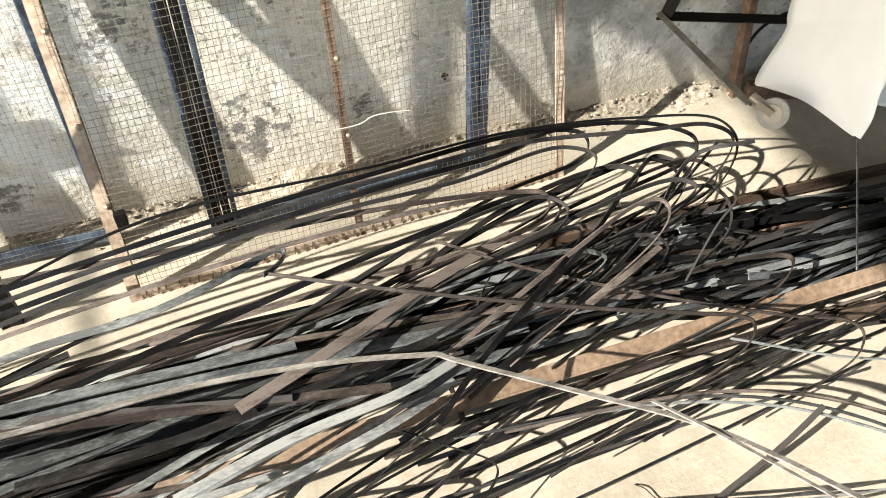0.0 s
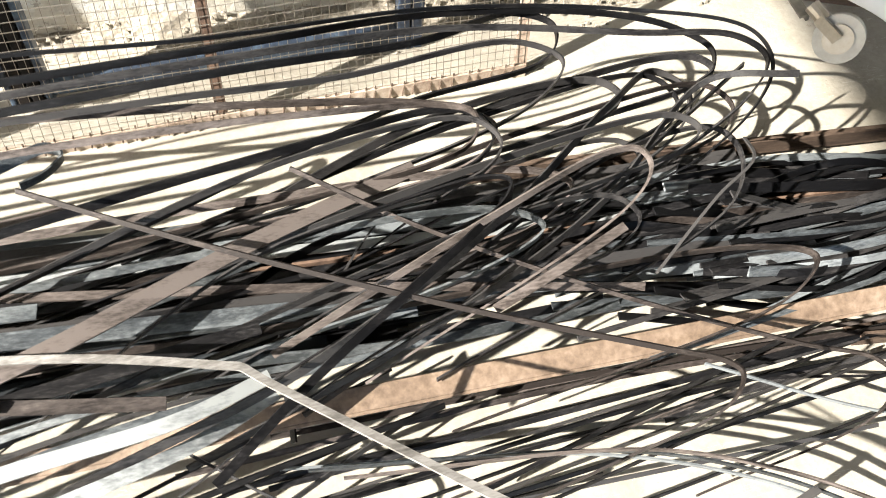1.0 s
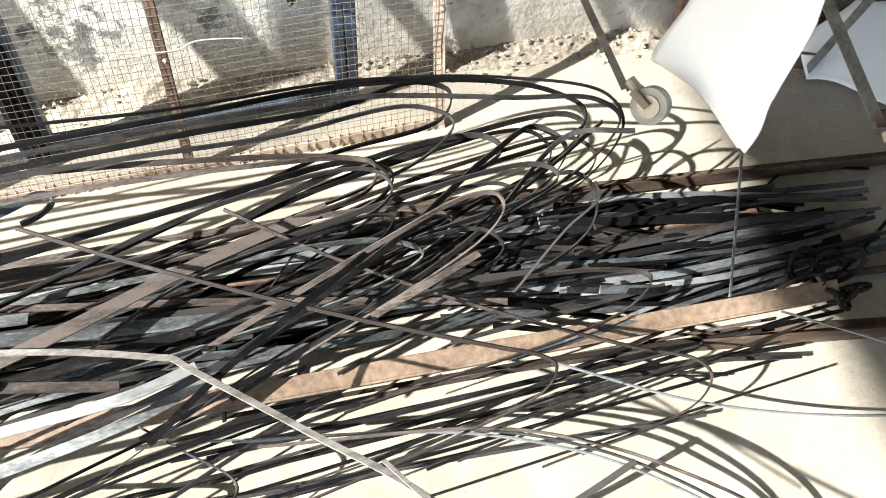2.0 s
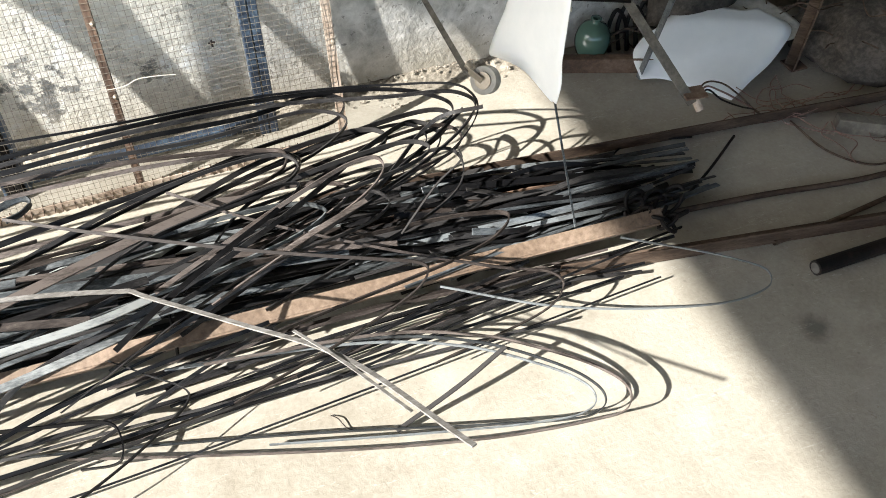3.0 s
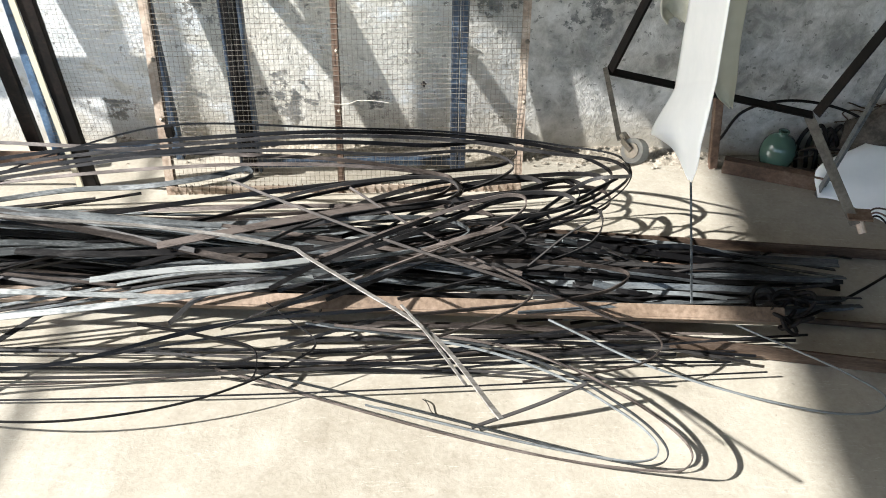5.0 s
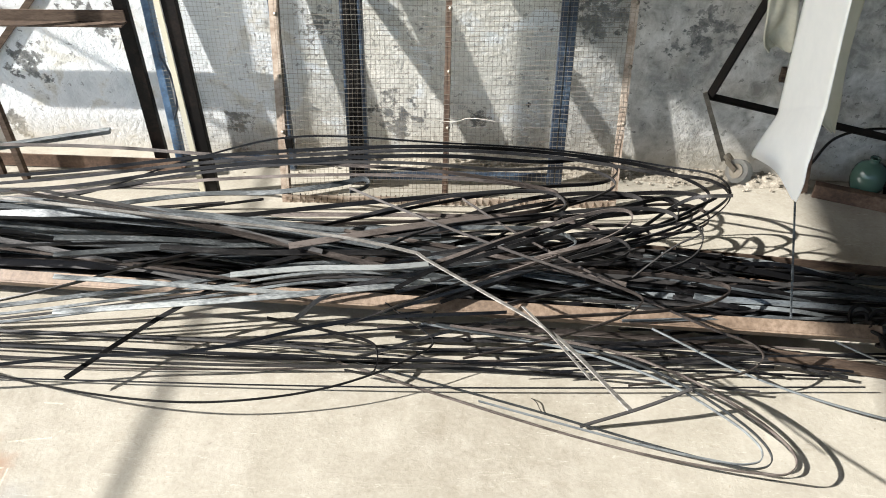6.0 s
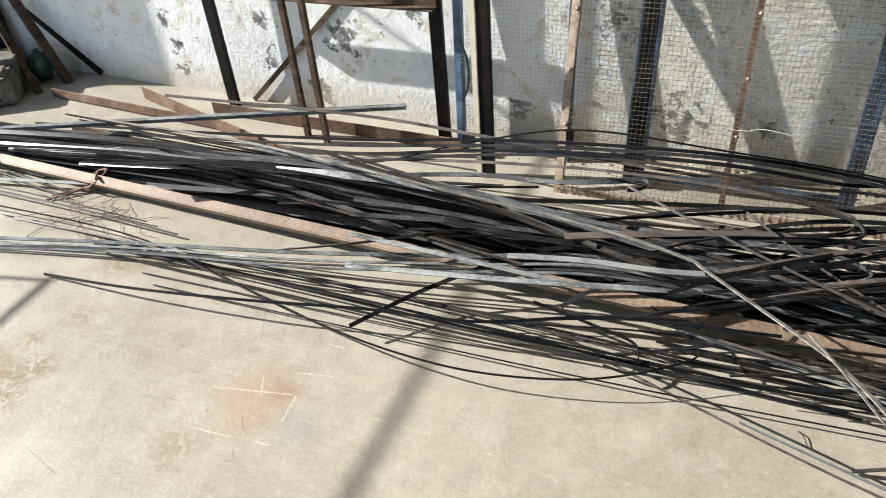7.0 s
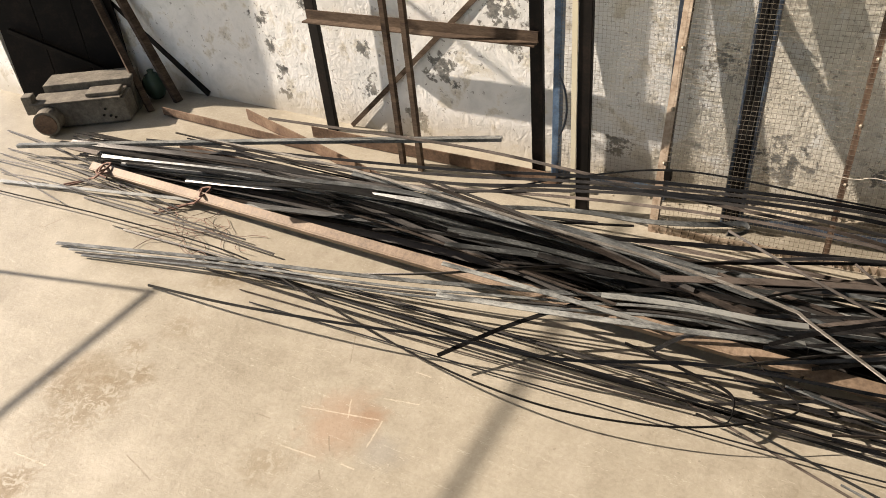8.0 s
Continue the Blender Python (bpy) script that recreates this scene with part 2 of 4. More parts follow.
    b.inputs["Strength"].default_value, b.inputs["Distance"].default_value = 0.5, 0.01
    links.new(h, b.inputs["Height"])
    links.new(b.outputs["Normal"], bsdf.inputs["Normal"])
    return m


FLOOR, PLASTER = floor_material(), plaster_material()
CONCRETE = material("raw_concrete", [(0.25, 0.24, 0.22), (0.4, 0.39, 0.36)], 3, 0.9, 0, 0.4, 50)
STEEL = material("mill_scale_steel", [(0.004, 0.004, 0.0045), (0.012, 0.0115, 0.012), (0.042, 0.04, 0.039)], 11, 0.4, 0.1, 0.2, 90, 0.5, (1, 4, 4), 0.25)
BRIGHT = material("bluish_steel", [(0.05, 0.056, 0.058), (0.17, 0.184, 0.188), (0.38, 0.4, 0.396)], 7, 0.46, 0.5, 0.1, 70, 0.4, (1, 3, 3))
BROWN = material("browned_steel", [(0.018, 0.0145, 0.0128), (0.052, 0.043, 0.038), (0.125, 0.106, 0.096)], 11, 0.48, 0.1, 0.2, 90, 0.45, (1, 4, 4), 0.2)
ORANGE = material("tan_rust", [(0.09, 0.061, 0.041), (0.168, 0.119, 0.082), (0.27, 0.2, 0.145)], 5, 0.6, 0.1, 0.25, 80)
DULL = material("dusty_grey_steel", [(0.07, 0.066, 0.06), (0.15, 0.142, 0.13), (0.27, 0.26, 0.245)], 14, 0.5, 0.25, 0.15, 90, 0.2, (1, 4, 4), 0.3)
GREY = material("grey_steel", [(0.022, 0.025, 0.027), (0.07, 0.078, 0.083), (0.18, 0.197, 0.203)], 10, 0.38, 0.2, 0.2, 90, 0.4, (1, 4, 4), 0.4)
# dark grey chosen so that the unseen wall and ceiling bounce less light
DIM_GREY = material("dim_grey", [(0.06, 0.058, 0.055), (0.12, 0.115, 0.105)], 3, 0.9, 0, 0.4, 50)
RUST = material("rusty_iron", [(0.065, 0.039, 0.026), (0.15, 0.094, 0.063), (0.26, 0.185, 0.132)], 8, 0.75, 0.15, 0.25, 90, 0.2)
DARK = material("dark_paint", [(0.003, 0.0025, 0.0025), (0.006, 0.005, 0.0045), (0.02, 0.0135, 0.011)], 9, 0.6, 0.05, 0.15, 90, spec=0.2)
TAN = material("worn_tan_paint", [(0.2, 0.14, 0.1), (0.4, 0.32, 0.25), (0.56, 0.48, 0.4)], 14, 0.75, 0.05, 0.25, 90)
BLUE = material("worn_blue_paint", [(0.014, 0.018, 0.025), (0.028, 0.043, 0.07), (0.08, 0.12, 0.165)], 16, 0.5, 0.1, 0.15, 90)
# brighter copy of the blue paint, for the upright that the sun strikes
LIT_BLUE = material("sunlit_blue_paint", [(0.05, 0.07, 0.1), (0.07, 0.13, 0.22), (0.14, 0.22, 0.32)], 16, 0.5, 0.1, 0.15, 90)
WIRE = material("galvanised_wire", [(0.2, 0.17, 0.13), (0.33, 0.3, 0.25)], 20, 0.5, 0.6, 0, 90)
PAPER = material("white_sheet", [(0.76, 0.79, 0.8), (0.85, 0.87, 0.87)], 2, 0.6, 0, 0.05, 20)
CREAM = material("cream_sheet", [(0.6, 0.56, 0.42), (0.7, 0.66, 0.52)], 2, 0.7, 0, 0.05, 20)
RUBBER = material("grey_rubber", [(0.2, 0.19, 0.165), (0.34, 0.325, 0.29)], 12, 0.7, 0, 0.1, 60)
SOILED = material("soiled_sheet", [(0.3, 0.29, 0.25), (0.5, 0.49, 0.44), (0.66, 0.65, 0.6)], 9, 0.8, 0, 0.1, 60)
SAND = material("crumbled_plaster", [(0.13, 0.112, 0.085), (0.27, 0.24, 0.19), (0.42, 0.385, 0.32)], 30, 0.95, 0, 0.5, 120)
SACK = material("grimy_sacking", [(0.02, 0.017, 0.0145), (0.055, 0.047, 0.039), (0.11, 0.094, 0.078)], 10, 0.95, 0, 0.4, 80)
STRING = material("pale_string", [(0.5, 0.47, 0.4), (0.66, 0.63, 0.56)], 30, 0.9, 0, 0, 90)
GLASS = bpy.data.materials.new("green_glass")
GLASS.use_nodes = True
glass = GLASS.node_tree.nodes["Principled BSDF"]
glass.inputs["Base Color"].default_value = (0.07, 0.13, 0.1, 1)
glass.inputs["Roughness"].default_value = 0.08
glass.inputs["Transmission Weight"].default_value = 0.15
TWINE = material("faded_twine", [(0.12, 0.065, 0.052), (0.27, 0.165, 0.135)], 30, 0.9, 0, 0.1, 90)
DUSTY = material("dusty_casing", [(0.07, 0.064, 0.053), (0.14, 0.127, 0.105), (0.23, 0.21, 0.175)], 12, 0.85, 0, 0.35, 80)
WOOD = material("grimy_timber", [(0.03, 0.02, 0.015), (0.07, 0.048, 0.034), (0.13, 0.095, 0.07)], 7, 0.85, 0, 0.3, 60, 0.1, (1, 1, 6), 0.25)
CLOTH = material("soiled_cloth", [(0.5, 0.49, 0.4), (0.66, 0.65, 0.56)], 9, 0.95, 0, 0.2, 60)


# ---- builders ----
def mesh_of(name, verts, faces, mat, smooth=False):
    me = bpy.data.meshes.new(name)
    me.from_pydata([tuple(v) for v in verts], [], faces)
    me.materials.append(mat)
    if smooth:
        me.shade_smooth()
    me.update()
    return me


def part(name, bm, mat, parent, label=""):
    """Links a bmesh as one mesh object under a thing or part."""
    me = bpy.data.meshes.new(name)
    bm.to_mesh(me)
    bm.free()
    me.materials.append(mat)
    ob = new(name, me)
    ob.parent = parent
    if label:
        tagged(ob, label)
    return ob


def thing(name, at, label, category, group="", kind=""):
    ob = new(name)
    ob.location = at
    ob.empty_display_size = 0.05
    return tagged(ob, label, category, group, kind)


def box(bm, lo, hi, m=None, bevel=0.0):
    """Adds a box between two corners."""
    c = [(a + b) / 2 for a, b in zip(lo, hi)]
    s = [b - a for a, b in zip(lo, hi)]
    mat = Matrix.Translation(c) @ Matrix.Diagonal((*s, 1))
    got = bmesh.ops.create_cube(bm, size=1, matrix=(m @ mat) if m else mat)
    if bevel:
        edges = {e for v in got["verts"] for e in v.link_edges}
        bmesh.ops.bevel(bm, geom=list(edges), offset=bevel, segments=2, affect="EDGES", profile=0.6)
    return bm


def along(a, b, up=(0, 0, 1)):
    """A pose at a whose x axis runs to b; with the length."""
    a, b = Vector(a), Vector(b)
    x = (b - a).normalized()
    y = Vector(up).cross(x)
    y = y.normalized() if y.length > 1e-4 else Vector((0, 1, 0))
    z = x.cross(y)
    return Matrix.Translation(a) @ Matrix((x, y, z)).transposed().to_4x4(), (b - a).length


def angle_iron(bm, a, b, w=0.04, t=0.004, turn=0.0):
    """An L section from a to b; turn: degrees about its length."""
    m, n = along(a, b)
    m = m @ Matrix.Rotation(radians(turn), 4, "X")
    box(bm, (0, 0, 0), (n, w, t), m)
    box(bm, (0, 0, t), (n, t, w), m)
    return bm


def bar(bm, a, b, w=0.04, h=0.04, turn=0.0, bevel=0.0):
    m, n = along(a, b)
    m = m @ Matrix.Rotation(radians(turn), 4, "X")
    return box(bm, (0, -w / 2, -h / 2), (n, w / 2, h / 2), m, bevel)


def rod(bm, a, b, r=0.01, n=10, r2=None):
    m, length = along(a, b)
    m = m @ Matrix.Translation((length / 2, 0, 0)) @ Matrix.Rotation(radians(90), 4, "Y")
    bmesh.ops.create_cone(bm, cap_ends=True, segments=n, radius1=r, radius2=r if r2 is None else r2, depth=length, matrix=m)
    return bm


def spline(pts, steps=10):
    """A smooth line through the control points."""
    p = np.array([pts[0], *pts, pts[-1]], float)
    p[0], p[-1] = 2 * p[1] - p[2], 2 * p[-2] - p[-3]
    out = []
    for i in range(1, len(p) - 2):
        d = [max(1e-4, np.linalg.norm(p[i + k] - p[i + k - 1]) ** 0.5) for k in (0, 1, 2)]
        m1 = (p[i + 1] - p[i]) + d[1] * ((p[i] - p[i - 1]) / d[0] - (p[i + 1] - p[i - 1]) / (d[0] + d[1]))
        m2 = (p[i + 1] - p[i]) + d[1] * ((p[i + 2] - p[i + 1]) / d[2] - (p[i + 2] - p[i]) / (d[1] + d[2]))
        for s in np.linspace(0, 1, steps, endpoint=False):
            out.append((2 * s**3 - 3 * s**2 + 1) * p[i] + (s**3 - 2 * s**2 + s) * m1 + (3 * s**2 - 2 * s**3) * p[i + 1] + (s**3 - s**2) * m2)
    out.append(p[-2])
    return np.array(out)


def ribbon(line, w, t, tilts):
    """Vertices and faces of a flat bar along a line; tilts: degrees from flat (0) to on edge (90), spread along it."""
    n = len(line)
    d = np.gradient(line, axis=0)
    d /= np.linalg.norm(d, axis=1)[:, None]
    side = np.cross((0, 0, 1), d)
    side /= np.maximum(1e-4, np.linalg.norm(side, axis=1))[:, None]
    up = np.cross(d, side)
    a = np.radians(np.interp(np.linspace(0, 1, n), np.linspace(0, 1, len(tilts)), tilts))[:, None]
    across, out = np.cos(a) * side + np.sin(a) * up, -np.sin(a) * side + np.cos(a) * up
    rings = [line + sx * w / 2 * across + sy * t / 2 * out for sx, sy in ((-1, -1), (1, -1), (1, 1), (-1, 1))]
    verts = np.stack(rings, axis=1).reshape(-1, 3)
    faces = [(4 * i + k, 4 * i + (k + 1) % 4, 4 * i + 4 + (k + 1) % 4, 4 * i + 4 + k) for i in range(n - 1) for k in range(4)]
    faces += [(3, 2, 1, 0), tuple(4 * n - 4 + k for k in range(4))]
    return verts, faces


def strip(pts, w=0.02, t=0.003, tilts=(0,), mat=None, label="", steps=12, name="flat_steel_bar"):
    """One loose flat bar of the heap."""
    line = spline(pts, steps)
    line[:, 2] = np.maximum(line[:, 2], 0.003 + w / 2 * abs(math.sin(radians(max(tilts, key=abs)))))
    base = Vector(line[0])
    verts, faces = ribbon(line - np.array(base), w, t, tilts)
    ob = new(name, mesh_of(name, verts, faces, mat or STEEL))
    ob.location = base
    return tagged(ob, label or "thin dark steel flat bar lying loose in the heap", "steel bar", "bars in the heap")


# ---- the room ----
WALL, WEST, EAST, SOUTH, TOP = 2.43, -3.15, 5.0, -3.6, 3.4


def slab(name, lo, hi, mat, label, category):
    bm = box(bmesh.new(), lo, hi)
    me = bpy.data.meshes.new(name)
    bm.to_mesh(me)
    bm.free()
    me.materials.append(mat)
    return tagged(new(name, me), label, category, kind="structure")


slab("ground", (-150, -150, -0.3), (150, 150, -0.17), CONCRETE, "dusty grey yard around the workshop", "ground")
slab("floor", (WEST - 0.2, SOUTH, -0.15), (EAST, WALL, 0.0), FLOOR, "smooth cream cement floor with stains and scratches", "floor")
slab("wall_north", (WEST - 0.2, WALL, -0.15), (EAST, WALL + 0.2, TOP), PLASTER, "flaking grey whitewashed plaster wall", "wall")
slab("wall_east", (EAST, SOUTH, -0.15), (EAST + 0.2, WALL + 0.2, TOP), DIM_GREY, "unseen concrete wall, coloured dark to cut bounce light", "wall")
# unseen south side, given an added opening that lets skylight fill the room
slab("wall_south", (WEST - 0.2, SOUTH - 0.2, -0.15), (EAST + 0.2, SOUTH, 0.9), CONCRETE, "unseen low concrete wall under a gap added for sky fill", "wall")
slab("wall_south_beam", (WEST - 0.2, SOUTH - 0.2, 2.9), (EAST + 0.2, SOUTH, TOP), CONCRETE, "unseen concrete beam over a gap added for sky fill", "beam")
slab("ceiling", (WEST - 0.2, SOUTH - 0.2, TOP), (EAST + 0.2, WALL + 0.2, TOP + 0.15), DIM_GREY, "unseen concrete ceiling, coloured dark to cut bounce light", "ceiling")
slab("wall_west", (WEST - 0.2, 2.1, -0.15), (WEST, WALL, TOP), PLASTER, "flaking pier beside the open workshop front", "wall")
slab("wall_west_beam", (WEST - 0.2, SOUTH, 3.125), (WEST, 2.1, TOP), CONCRETE, "concrete beam over the open workshop front", "beam")

# steel bars of the gate in the open front
gate = thing("steel_gate", (WEST - 0.05, 0, 0), "plain dark steel gate frame in the open front", "gate")
for name, a, b in (("stile", (0, 0.77, 0), (0, 0.77, 1.16)), ("rail", (0, 0.78, 1.15), (0, SOUTH, 1.15)), ("top_rail", (0, 2.1, 1.93), (0, SOUTH, 1.93)), ("stile", (0, -1.2, 0), (0, -1.2, 1.93)), ("stile", (0, -3.5, 0), (0, -3.5, 1.93))):
    part(name, bar(bmesh.new(), a, b, 0.015, 0.015), DARK, gate)

# ---- wire mesh panels against the wall ----
LEAN = 0.265


def wire_net(x0, x1, z0, z1, place, step, thick, seed):
    """Woven square mesh over a sheet given by place(x, z): every wire is a thin prism with a slight wave."""
    r = random.Random(seed)
    verts, faces = [], []

    def wire(points):
        n0 = len(verts)
        for p in points:
            for k in range(3):
                a = 2.1 * k
                verts.append((p[0] + thick * math.cos(a), p[1] + thick * math.sin(a), p[2] + thick * math.sin(a + 1)))
        for i in range(len(points) - 1):
            for k in range(3):
                faces.append((n0 + 3 * i + k, n0 + 3 * i + (k + 1) % 3, n0 + 3 * i + 3 + (k + 1) % 3, n0 + 3 * i + 3 + k))

    def sag(x, z):
        p = place(x, z)
        return (p[0] + 0.004 * noise.noise((x * 6, z * 6, seed)), p[1] + 0.008 * noise.noise((x * 3, z * 3, seed + 5)), p[2] + 0.004 * noise.noise((x * 6, z * 6, seed + 9)))

    x = x0
    while x <= x1:
        wire([sag(x + r.uniform(-0.001, 0.001), z0 + (z1 - z0) * k / 14) for k in range(15)])
        x += step
    z = z0
    while z <= z1:
        wire([sag(x0 + (x1 - x0) * k / 14, z + r.uniform(-0.001, 0.001)) for k in range(15)])
        z += step
    return verts, faces


def net_part(parent, inv, *args):
    verts, faces = wire_net(*args)
    me = mesh_of("wire_mesh", [inv @ Vector(v) for v in verts], faces, WIRE)
    ob = new("wire_mesh", me)
    ob.parent = parent
    return tagged(ob, "fine square wire mesh", kind="stuff")


def front(x, z):
    y0 = 2.152 + 0.052 * (x - 0.06)
    return (x, y0 + LEAN * z, z)


panel = thing("mesh_panel", (0.6, 2.21, 0), "rusty angle-iron frame with fine wire mesh leaning on the wall", "mesh panel")
to_panel = Matrix.Translation((-0.6, -2.21, 0))
for x, w, paint in ((0.06, 0.026, TAN), (0.582, 0.018, RUST), (1.125, 0.024, TAN)):
    bm = bar(bmesh.new(), front(x, 0), front(x, 0.9), w, 0.004)
    bm.transform(to_panel)
    upright = part("upright", bm, paint, panel)
    bm = bar(bmesh.new(), Vector(front(x + w / 2 - 0.002, 0)) + Vector((0, 0.0125, 0)), Vector(front(x + w / 2 - 0.002, 0.9)) + Vector((0, 0.0125, 0)), 0.004, 0.02)
    bm.transform(to_panel)
    part("flange", bm, WOOD, upright)
    for z in (0.25, 0.42, 0.6, 0.78):
        p = to_panel @ Vector(front(x + 0.006, z + 0.04 * (x - 0.5)))
        bm = bmesh.new()
        bmesh.ops.create_uvsphere(bm, u_segments=8, v_segments=5, radius=0.007, matrix=Matrix.Translation(p + Vector((0, -0.004, 0))))
        part("bolt", bm, WIRE, upright)
for z in (0.0, 0.87):
    bm = angle_iron(bmesh.new(), front(0.06, z), front(1.135, z), 0.028, 0.004, 0)
    bm.transform(to_panel)
    part("rail", bm, TAN, panel)
bm = bmesh.new()
for k in range(44):
    x = 0.08 + k * 0.024 + 0.004 * math.sin(k * 2.3)
    a, c = Vector(front(x, 0.004)), Vector(front(x + 0.004, 0.034))
    bar(bm, a + Vector((0, -0.004, 0)), c + Vector((0, -0.006, 0)), 0.0022, 0.002)
bm.transform(to_panel)
tagged(part("wire_binding", bm, WOOD, panel, "wire ends wrapped closely over the rail"), kind="stuff")
bm = box(bmesh.new(), (-0.012, -0.014, -0.018), (0.012, 0.004, 0.018), Matrix.Translation(to_panel @ Vector(front(0.084, 0.2))), 0.002)
part("clip", bm, DARK, panel, "dark clip on the upright")
net_part(panel, to_panel, 0.065, 1.13, 0.015, 0.88, lambda x, z: (x, front(x, z)[1] - 0.004, z), 0.0142, 0.0006, 3)


def back(x, z):
    """The blue panels: one flat by the wall, the other leaning more, its east foot nearer the wall."""
    foot = 2.35 if x < 0.2 else 2.282 + 0.06 * (x - 0.26)
    return (x, foot + (2.41 - foot) * z / 0.95, z)


def blue_panel(x0, x1, tubes, seed, net):
    blue = thing("mesh_panel", ((x0 + x1) / 2, 2.345, 0), "worn blue tube frame with fine wire mesh against the wall", "mesh panel", "blue mesh panels")
    inv = Matrix.Translation((-(x0 + x1) / 2, -2.345, 0))
    for x, w, paint in tubes:
        bm = bar(bmesh.new(), back(x, 0), back(x, 1.1), w, 0.03, 0, 0.003)
        bm.transform(inv)
        part("upright", bm, paint, blue)
    for z in (0.03, 1.07):
        bm = bar(bmesh.new(), back(x0, z), back(x1, z), 0.025, 0.025, 0, 0.003)
        bm.transform(inv)
        part("rail", bm, BLUE, blue)
    if net:
        net_part(blue, inv, x0 + 0.01, x1 - 0.01, 0.03, 1.06, lambda x, z: (x, back(x, z)[1] - 0.018, z), 0.0142, 0.0004, seed)


blue_panel(-0.365, 0.035, ((-0.365, 0.028, LIT_BLUE), (0.035, 0.024, BLUE)), 11, True)
blue_panel(0.262, 0.955, ((0.256, 0.01, BLUE), (0.272, 0.021, DARK), (0.294, 0.019, DARK), (0.3115, 0.012, BLUE), (0.926, 0.024, BLUE), (0.9515, 0.024, BLUE)), 17, False)

# ---- stand of angle iron ----
stand = thing("steel_stand", (-0.8, 2.28, 0), "tall dark angle-iron stand with a rusty rail by the wall", "stand")
to_stand = Matrix.Translation((0.8, -2.28, 0))


def stand_part(name, bm, mat, label=""):
    bm.transform(to_stand)
    return part(name, bm, mat, stand, label)


for x, y in ((-0.437, 2.352), (-1.395, 2.352)):
    stand_part("leg", box(bmesh.new(), (x - 0.023, y - 0.004, 0), (x + 0.023, y + 0.018, 1.6), None, 0.002), DARK)
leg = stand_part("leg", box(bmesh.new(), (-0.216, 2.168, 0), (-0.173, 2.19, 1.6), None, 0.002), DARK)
# plate coloured pale to show the sun on this flange of the dark leg
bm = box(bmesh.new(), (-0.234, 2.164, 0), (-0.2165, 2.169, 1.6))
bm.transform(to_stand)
part("flange", bm, CREAM, leg, "thin pale plate on the leg, sunlight put into its colour")
for x, y in ((-0.968, 2.235), (-0.872, 2.215)):
    stand_part("leg", angle_iron(bmesh.new(), (x + 0.015, y - 0.015, 0), (x + 0.015, y - 0.015, 1.6), 0.02, 0.005, 0), WOOD)
stand_part("rail", angle_iron(bmesh.new(), (-1.4, 2.335, 0.50), (-0.42, 2.335, 0.525), 0.04, 0.005, 90), WOOD, "brown rusted angle-iron rail")
stand_part("rail", angle_iron(bmesh.new(), (-1.4, 2.335, 1.55), (-0.2, 2.2, 1.55), 0.045, 0.005, 90), DARK)
brace = thing("leaning_bar", (-1.335, 2.415, 0), "thin rusty flat bar leaning slantwise on the wall", "steel bar")
bm = bar(bmesh.new(), (0, 0, 0.006), (0.80, 0.015, 0.78), 0.008, 0.02)
part("bar", bm, WOOD, brace)

# ---- rusty sections lying along the wall ----
def lying(name, label, a, b, w, turn, mat=None):
    ob = thing(name, a, label, "steel bar")
    d = Vector(b) - Vector(a)
    m, n = along((0, 0, 0), d)
    m = m @ Matrix.Rotation(radians(turn), 4, "X")
    for lo, hi in (((0, 0, 0), (n, w, 0.005)), ((0, 0, 0.005), (n, 0.005, w))):
        part("flange", box(bmesh.new(), lo, hi, m, 0.0012), mat or RUST, ob)
    return ob


lying("angle_bar", "rusty angle iron lying on the floor by the stand", (-1.44, 2.27, 0.004), (-0.34, 2.29, 0.004), 0.05, 0)
lying("angle_bar", "wide rusty flat section under the heap", (-1.82, 2.29, 0.006), (-1.0, 2.06, 0.006), 0.055, 0)
lying("angle_bar", "rusty section lying on the floor by the machine", (-2.25, 2.19, 0.005), (-1.3, 2.16, 0.005), 0.04, 0)
lying("angle_bar", "long rusty brown angle iron along the heap", (-2.12, 1.655, 0.045), (1.74, 1.575, 0.095), 0.037, -58, ORANGE)
lying("angle_bar", "rusty brown angle iron deep in the heap", (-1.9, 1.95, 0.02), (1.72, 1.80, 0.03), 0.04, 0)
lying("angle_bar", "dark brown angle iron on the shaded floor", (1.47, 1.565, 0.005), (2.75, 1.40, 0.005), 0.042, 0, WOOD)
lying("angle_bar", "dark angle iron on the shaded floor", (0.95, 1.97, 0.02), (2.9, 1.86, 0.01), 0.035, 0, WOOD)

# ---- table frame on its side, with casters ----
table = thing("table_frame", (1.7, 2.2, 0), "overturned dark angle-iron table frame with caster wheels", "table frame")
to_table = Matrix.Translation((-1.7, -2.2, 0))
J1, J2, J3, J4 = (1.354, 2.25, 0.409), (1.935, 2.19, 0.315), (1.62, 2.25, 1.25), (2.25, 2.19, 1.15)
for name, a, b, w in (("rail", J1, J2, 0.026), ("rail", J1, J3, 0.03), ("rail", J2, J4, 0.03), ("rail", J3, J4, 0.03), ("leg", J1, (1.343, 1.885, 0.408), 0.013), ("leg", J2, (2.03, 1.915, 0.135), 0.027), ("leg", (2.12, 2.03, 1.3), (2.05, 2.225, 0.0), 0.02)):
    bm = angle_iron(bmesh.new(), a, b, w, 0.004, 200)
    bm.transform(to_table)
    part(name, bm, DUSTY if a == J2 and name == "leg" else DUSTY if a == J1 and name == "leg" else GREY if name == "leg" else DARK, table)
caster = part("caster", rod(bmesh.new(), to_table @ Vector((1.344, 1.891, 0.416)), to_table @ Vector((1.354, 1.868, 0.41)), 0.01, 12), WIRE, table, "caster with a grey wheel")
axle, hub = Vector((-0.68, -0.52, 0.42)).normalized(), to_table @ Vector((1.369, 1.845, 0.399))
